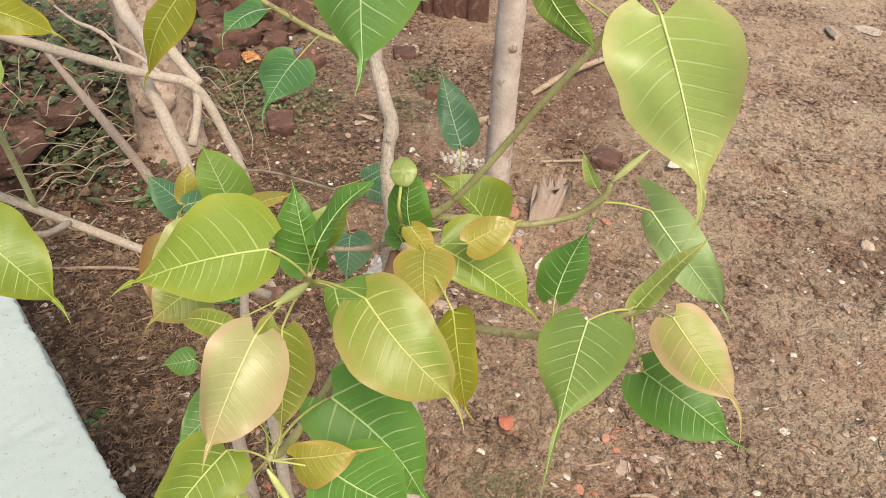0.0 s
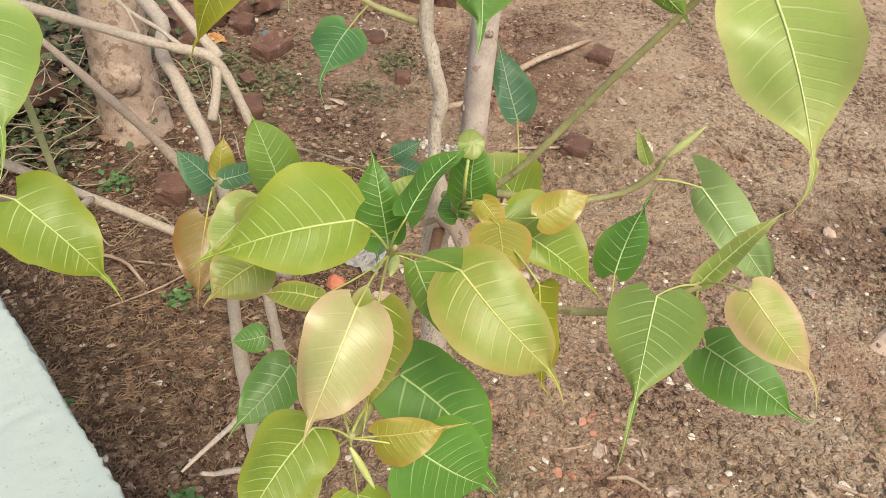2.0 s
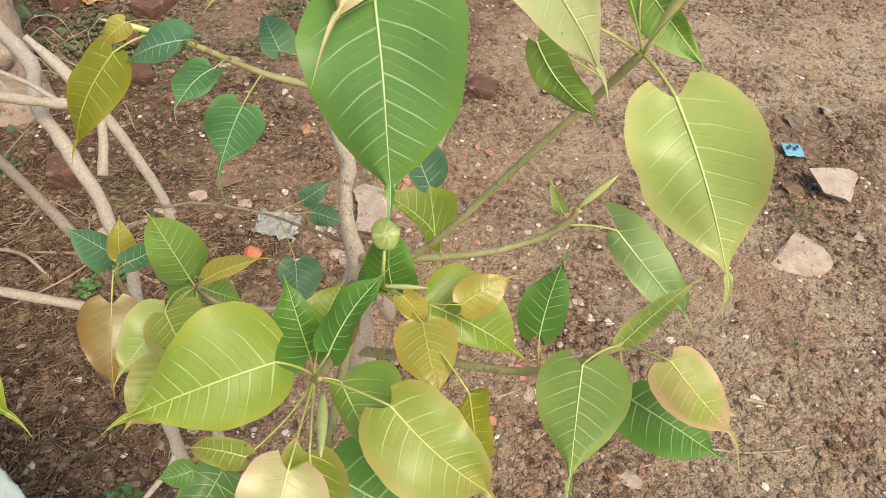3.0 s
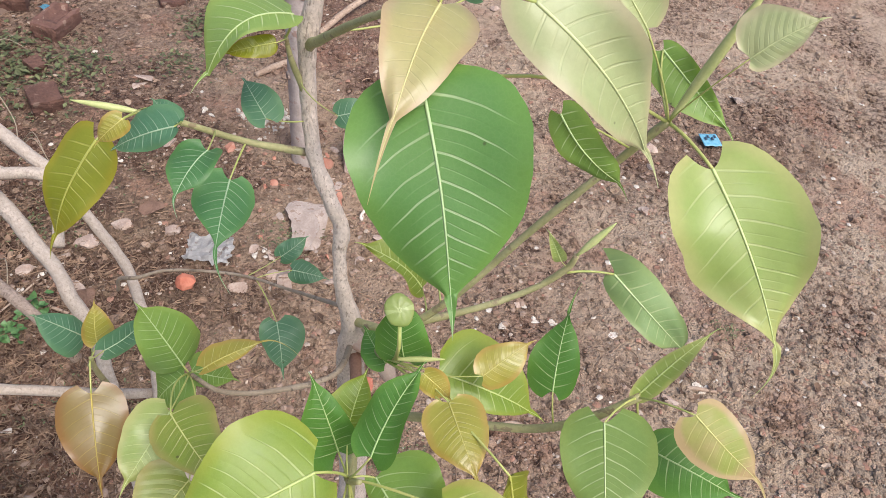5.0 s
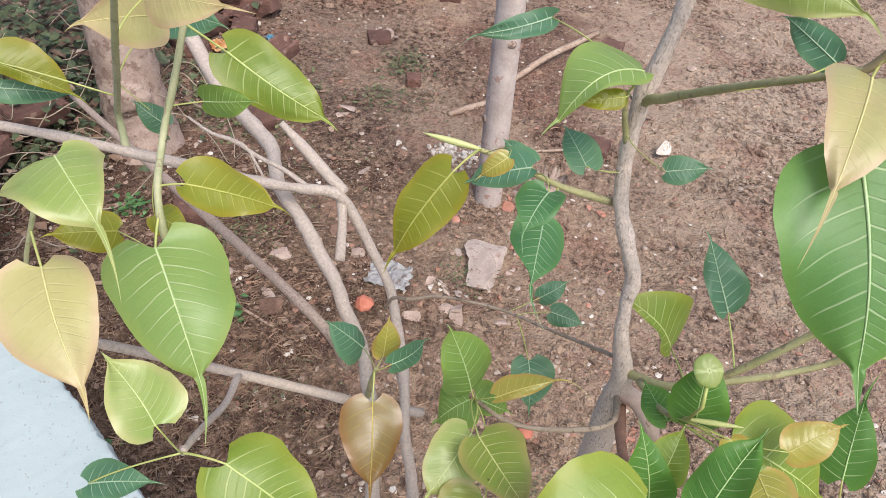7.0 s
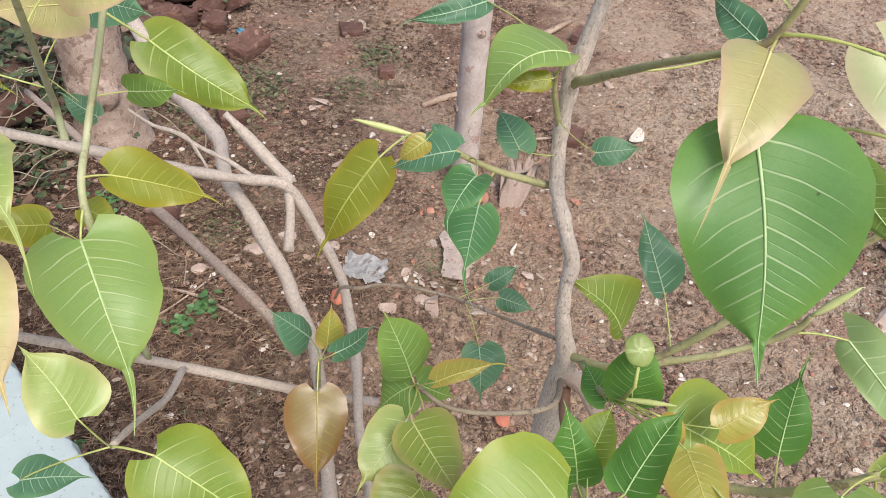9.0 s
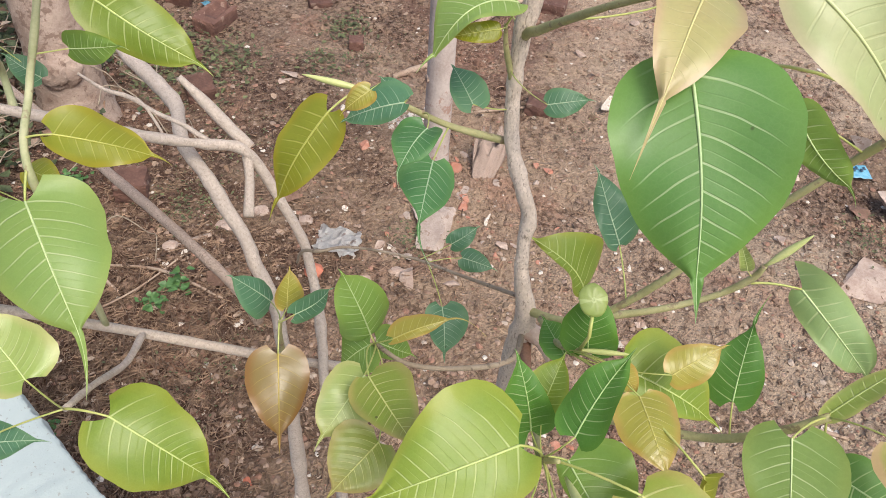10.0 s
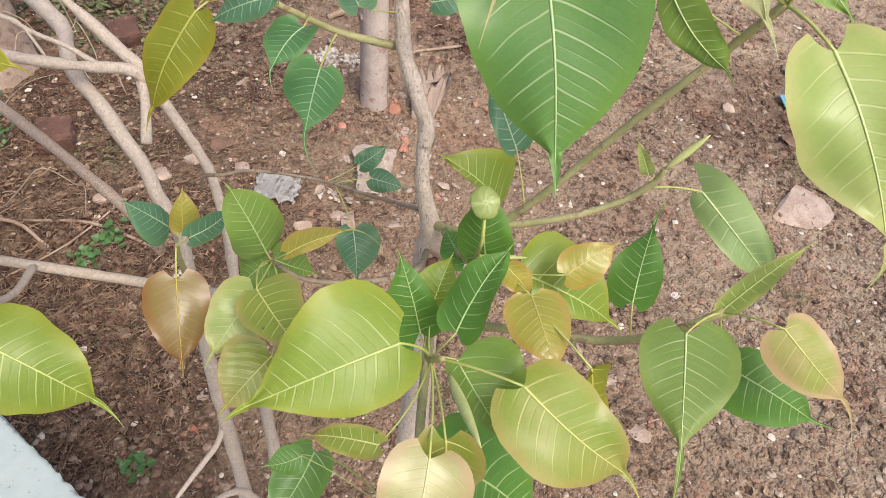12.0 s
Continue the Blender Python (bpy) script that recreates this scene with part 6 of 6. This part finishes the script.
def clods():
    """Crumbly lumps of the same soil, thickest where the ground was dug."""
    rnd = random.Random(12)
    verts, faces = [], []
    base = [Vector(v).normalized() for v in ((0, 0, 1), (1, 0, 0.15), (0.3, 0.95, 0.1), (-0.8, 0.6, 0.1), (-0.8, -0.6, 0.15), (0.3, -0.95, 0.1), (0.5, 0.5, 0.75), (-0.5, 0.3, 0.8), (0.1, -0.6, 0.75), (0, 0, -0.7))]
    tris = ((0, 6, 7), (0, 7, 8), (0, 8, 6), (6, 1, 2), (6, 2, 7), (7, 2, 3), (7, 3, 4), (7, 4, 8), (8, 4, 5), (8, 5, 1), (8, 1, 6), (9, 2, 1), (9, 3, 2), (9, 4, 3), (9, 5, 4), (9, 1, 5))
    for _ in range(19000):
        y = 0.8 + 4.2 * rnd.random() ** 1.2
        x = rnd.uniform(-1.0, 1.0) * (1.1 + 0.45 * y) + 0.2
        dug = 0.35 + 1.1 * noise.noise(Vector((x * 1.2, y * 1.2, 31))) + (0.9 if math.hypot((x - 1.62) / 0.55, (y - 2.42) / 0.33) < 1 + 0.5 * noise.noise(Vector((x * 6, y * 6, 2))) else 0.0) + (0.15 if x > 1.0 else 0.0) + (0.2 if -0.5 < x < 0.4 and y > 2.4 else 0.0)
        if rnd.random() > dug:
            continue
        r = 0.004 + 0.017 * rnd.random() ** 3.0
        z, n, spin = ground_height(x, y) + r * 0.05, len(verts), rnd.uniform(0, 6.28)
        c, s, e = math.cos(spin), math.sin(spin), rnd.uniform(0.7, 1.5)
        for v in base:
            k = r * rnd.uniform(0.75, 1.2)
            verts.append((x + k * (v.x * e * c - v.y * s), y + k * (v.x * e * s + v.y * c), z + k * v.z * 0.75))
        faces.extend((a + n, b + n, d + n) for a, b, d in tris)
    me = bpy.data.meshes.new("soil_clods")
    me.from_pydata(verts, [], faces)
    me.materials.append(CRUMBS)
    return tagged(new("soil_clods", me), "crumbly clods of reddish-brown earth", "soil", kind="stuff")


def crumbs():
    """Fine crumbs of dry earth that cover the bare soil, densest in broken patches."""
    rng = np.random.default_rng(5)
    n = 150000
    y = 0.8 + 4.4 * rng.random(n) ** 1.25
    x = rng.uniform(-1, 1, n) * (1.1 + 0.45 * y) + 0.2
    r = 0.0022 + 0.0085 * rng.random(n) ** 2.6
    keep = np.array([rng.random() < 0.62 + 1.1 * noise.noise(Vector((p * 2.4, q * 2.4, 77))) + 0.5 * noise.noise(Vector((p * 7, q * 7, 3))) for p, q in zip(x, y)])
    keep &= (x > -0.55) | (rng.random(n) < 0.45)
    keep &= (x < 0.45) | (rng.random(n) < 0.6)
    x, y, r = x[keep], y[keep], r[keep]
    n = len(x)
    z = np.array([ground_height(p, q) for p, q in zip(x, y)]) + r * 0.15
    base = np.array(((0.9, 0, 0), (0.2, 0.9, 0.05), (-0.8, 0.4, 0), (-0.6, -0.7, 0.05), (0.4, -0.85, 0), (0.15, 0.2, 0.8), (-0.2, -0.25, 0.75)))
    shape = base[None] * rng.uniform(0.65, 1.3, (n, 7, 1))
    spin = rng.uniform(0, 6.283, n)
    c, s = np.cos(spin)[:, None], np.sin(spin)[:, None]
    slim = rng.uniform(0.55, 1.0, n)[:, None]
    px, py = shape[:, :, 0], shape[:, :, 1] * slim
    verts = np.stack((x[:, None] + r[:, None] * (px * c - py * s), y[:, None] + r[:, None] * (px * s + py * c), z[:, None] + r[:, None] * shape[:, :, 2] * rng.uniform(0.6, 1.1, n)[:, None] - 0.2 * r[:, None]), 2).reshape(-1, 3)
    tris = np.array(((0, 1, 5), (1, 2, 5), (2, 6, 5), (2, 3, 6), (3, 4, 6), (4, 0, 5), (4, 5, 6)))
    faces = (tris[None] + 7 * np.arange(n)[:, None, None]).reshape(-1, 3)
    me = bpy.data.meshes.new("soil_crumbs")
    me.from_pydata(verts.tolist(), [], faces.tolist())
    me.materials.append(CRUMBS)
    return tagged(new("soil_crumbs", me), "fine dry crumbs of reddish-brown earth", "soil", kind="stuff")


def white_crumbs():
    """Broken bits of lime plaster by the slender trunk."""
    rnd = random.Random(44)
    bm = bmesh.new()
    for _ in range(230):
        x, y = rnd.gauss(-0.116, 0.044), rnd.gauss(2.55, 0.045)
        r = 0.003 + 0.013 * rnd.random() ** 3
        m = Matrix.Translation((x, y, ground_height(x, y) + 0.35 * r)) @ Euler((rnd.uniform(0, 6), rnd.uniform(0, 6), rnd.uniform(0, 6))).to_matrix().to_4x4()
        made = bmesh.ops.create_icosphere(bm, subdivisions=1, radius=r)["verts"]
        for v in made:
            v.co = m @ Vector((v.co.x * rnd.uniform(0.7, 1.25), v.co.y * rnd.uniform(0.7, 1.2), v.co.z * rnd.uniform(0.4, 0.8)))
    return tagged(mesh_object("lime_crumbs", bm, STONE_WHITE, False), "scatter of white lime crumbs by the slender trunk", "rubble", kind="stuff")


def flakes():
    """Curled bits of dead leaf, thick in the litter by the wall and thin elsewhere."""
    rnd = random.Random(21)
    verts, faces = [], []
    for _ in range(13000):
        y = 0.8 + 3.6 * rnd.random() ** 1.3
        x = rnd.uniform(-1.0, 1.0) * (1.05 + 0.42 * y) + 0.1
        thick = 0.95 if x < -0.35 else 0.95 - 0.8 * min(1.0, (x + 0.35) / 0.5)
        thick *= 0.55 + 0.9 * noise.noise(Vector((x * 2.3, y * 2.3, 14)))
        if rnd.random() > thick + 0.08:
            continue
        r = 0.003 + 0.012 * rnd.random() ** 3.0
        spin, tx, ty = rnd.uniform(0, 6.28), rnd.uniform(-0.5, 0.5), rnd.uniform(-0.5, 0.5)
        slim = rnd.uniform(0.35, 0.8)
        z = ground_height(x, y) + 0.003 + r * 0.3 + 0.006 * rnd.random()
        n, c, s = len(verts), math.cos(spin), math.sin(spin)
        ring = [(0.0, 0.0, -0.25)]
        for k in range(6):
            q = 1.0472 * k
            w = rnd.uniform(0.7, 1.15)
            ring.append((math.cos(q) * w, math.sin(q) * w * slim, rnd.uniform(-0.05, 0.25)))
        for px, py, pz in ring:
            ax, ay = (px * c - py * s) * r, (px * s + py * c) * r
            verts.append((x + ax, y + ay, z + pz * r + tx * ax + ty * ay))
        faces.extend((n, n + 1 + k, n + 1 + (k + 1) % 6) for k in range(6))
    me = bpy.data.meshes.new("leaf_litter")
    me.from_pydata(verts, [], faces)
    me.materials.append(FLAKES)
    return tagged(new("leaf_litter", me), "crumbled dead leaves and bark bits on the soil", "litter", kind="stuff")


flakes()
gravel()
clods()
crumbs()
straws()
weed_mesh("creeper", [(-1.75, 2.38, 0.24, 520, 0.20, 0.042), (-1.50, 2.20, 0.10, 220, 0.10, 0.030), (-2.05, 2.85, 0.32, 900, 0.26, 0.048), (-1.62, 2.85, 0.15, 240, 0.18, 0.042), (-1.70, 2.30, 0.22, 500, 0.10, 0.020)], CREEPER, "dark green creeper and weeds over fallen bricks", 7, (0.30, 0.52))
weed_mesh("dead_leaves", [(-1.72, 2.36, 0.24, 420, 0.12, 0.045), (-1.95, 2.75, 0.30, 500, 0.16, 0.05), (-1.55, 2.15, 0.14, 260, 0.05, 0.032)], FLAKES, "dry brown leaves caught in the creeper", 13, (0.22, 0.45))
weed_mesh("weeds", [(0.21, 1.17, 0.055, 510, 0.03, 0.008), (-1.0, 2.76, 0.13, 620, 0.03, 0.027), (-1.12, 2.90, 0.07, 170, 0.03, 0.025), (-0.78, 2.83, 0.07, 110, 0.025, 0.022), (-0.40, 3.15, 0.055, 150, 0.035, 0.024), (-0.45, 2.87, 0.06, 90, 0.025, 0.022), (-0.28, 2.95, 0.12, 204, 0.02, 0.011), (-0.75, 2, 0.07, 187, 0.03, 0.014), (-0.66, 2.35, 0.15, 255, 0.02, 0.012),
                    (1.51, 2.09, 0.05, 130, 0.03, 0.014), (1.3, 1.52, 0.025, 102, 0.025, 0.009), (-0.02, 1.92, 0.05, 119, 0.03, 0.012), (-0.5, 1.35, 0.1, 153, 0.03, 0.010), (0.55, 2.6, 0.1, 102, 0.02, 0.009)], WEED, "sparse low grey-green weeds on the soil", 8)
weed_mesh("fresh_weeds", [(-0.69, 1.64, 0.022, 34, 0.035, 0.026), (-0.74, 1.58, 0.018, 24, 0.03, 0.024), (-1.13, 2.02, 0.03, 60, 0.05, 0.02), (-0.86, 1.16, 0.012, 14, 0.02, 0.016), (-0.47, 0.98, 0.02, 24, 0.03, 0.02)], WEED_FRESH, "fresh green seedlings with round leaves", 9, (0.40, 0.56))
white_crumbs()
brick(0, -1.837, 2.435, 0.070, -12, -10, 0, "large brick lying among creeper", "bricks under the creeper")
brick(1, -1.663, 2.270, 0.100, 1, -3, 47, "large brick lying among creeper", "bricks under the creeper")
brick(0, -1.616, 2.038, 0.130, -11, 4, 94, "large brick lying among creeper", "bricks under the creeper")
brick(1, -1.880, 2.683, 0.070, 2, -9, 141, "large brick lying among creeper", "bricks under the creeper")
brick(0, -1.748, 2.189, 0.100, -10, -2, 8, "large brick lying among creeper", "bricks under the creeper")
brick(1, -1.575, 2.334, 0.130, 3, 5, 55, "large brick lying among creeper", "bricks under the creeper")
brick(0, -2.133, 2.794, 0.070, -9, -8, 102, "large brick lying among creeper", "bricks under the creeper")
for k in range(46):
    x, y, h, a = rb.uniform(-2.1, -1.05), rb.uniform(1.75, 2.8), rb.uniform(0.02, 0.22), rb.uniform(0, 6.28)
    pts = []
    for j in range(7):
        pts.append((x, y, max(0.01, h), 0.0026 - 0.0002 * j))
        a += rb.uniform(-0.9, 0.9)
        x, y, h = x + 0.075 * math.cos(a), y + 0.075 * math.sin(a), h + rb.uniform(-0.09, 0.085)
    vine = tube(spline([(p, q, ground_height(p, q) + z, r) for p, q, z, r in pts], 5), 5, 0.2)
    tagged(mesh_object("vine", vine, VINE), "thin dry pale vine trailing over the creeper", "vine", "vines in the creeper")
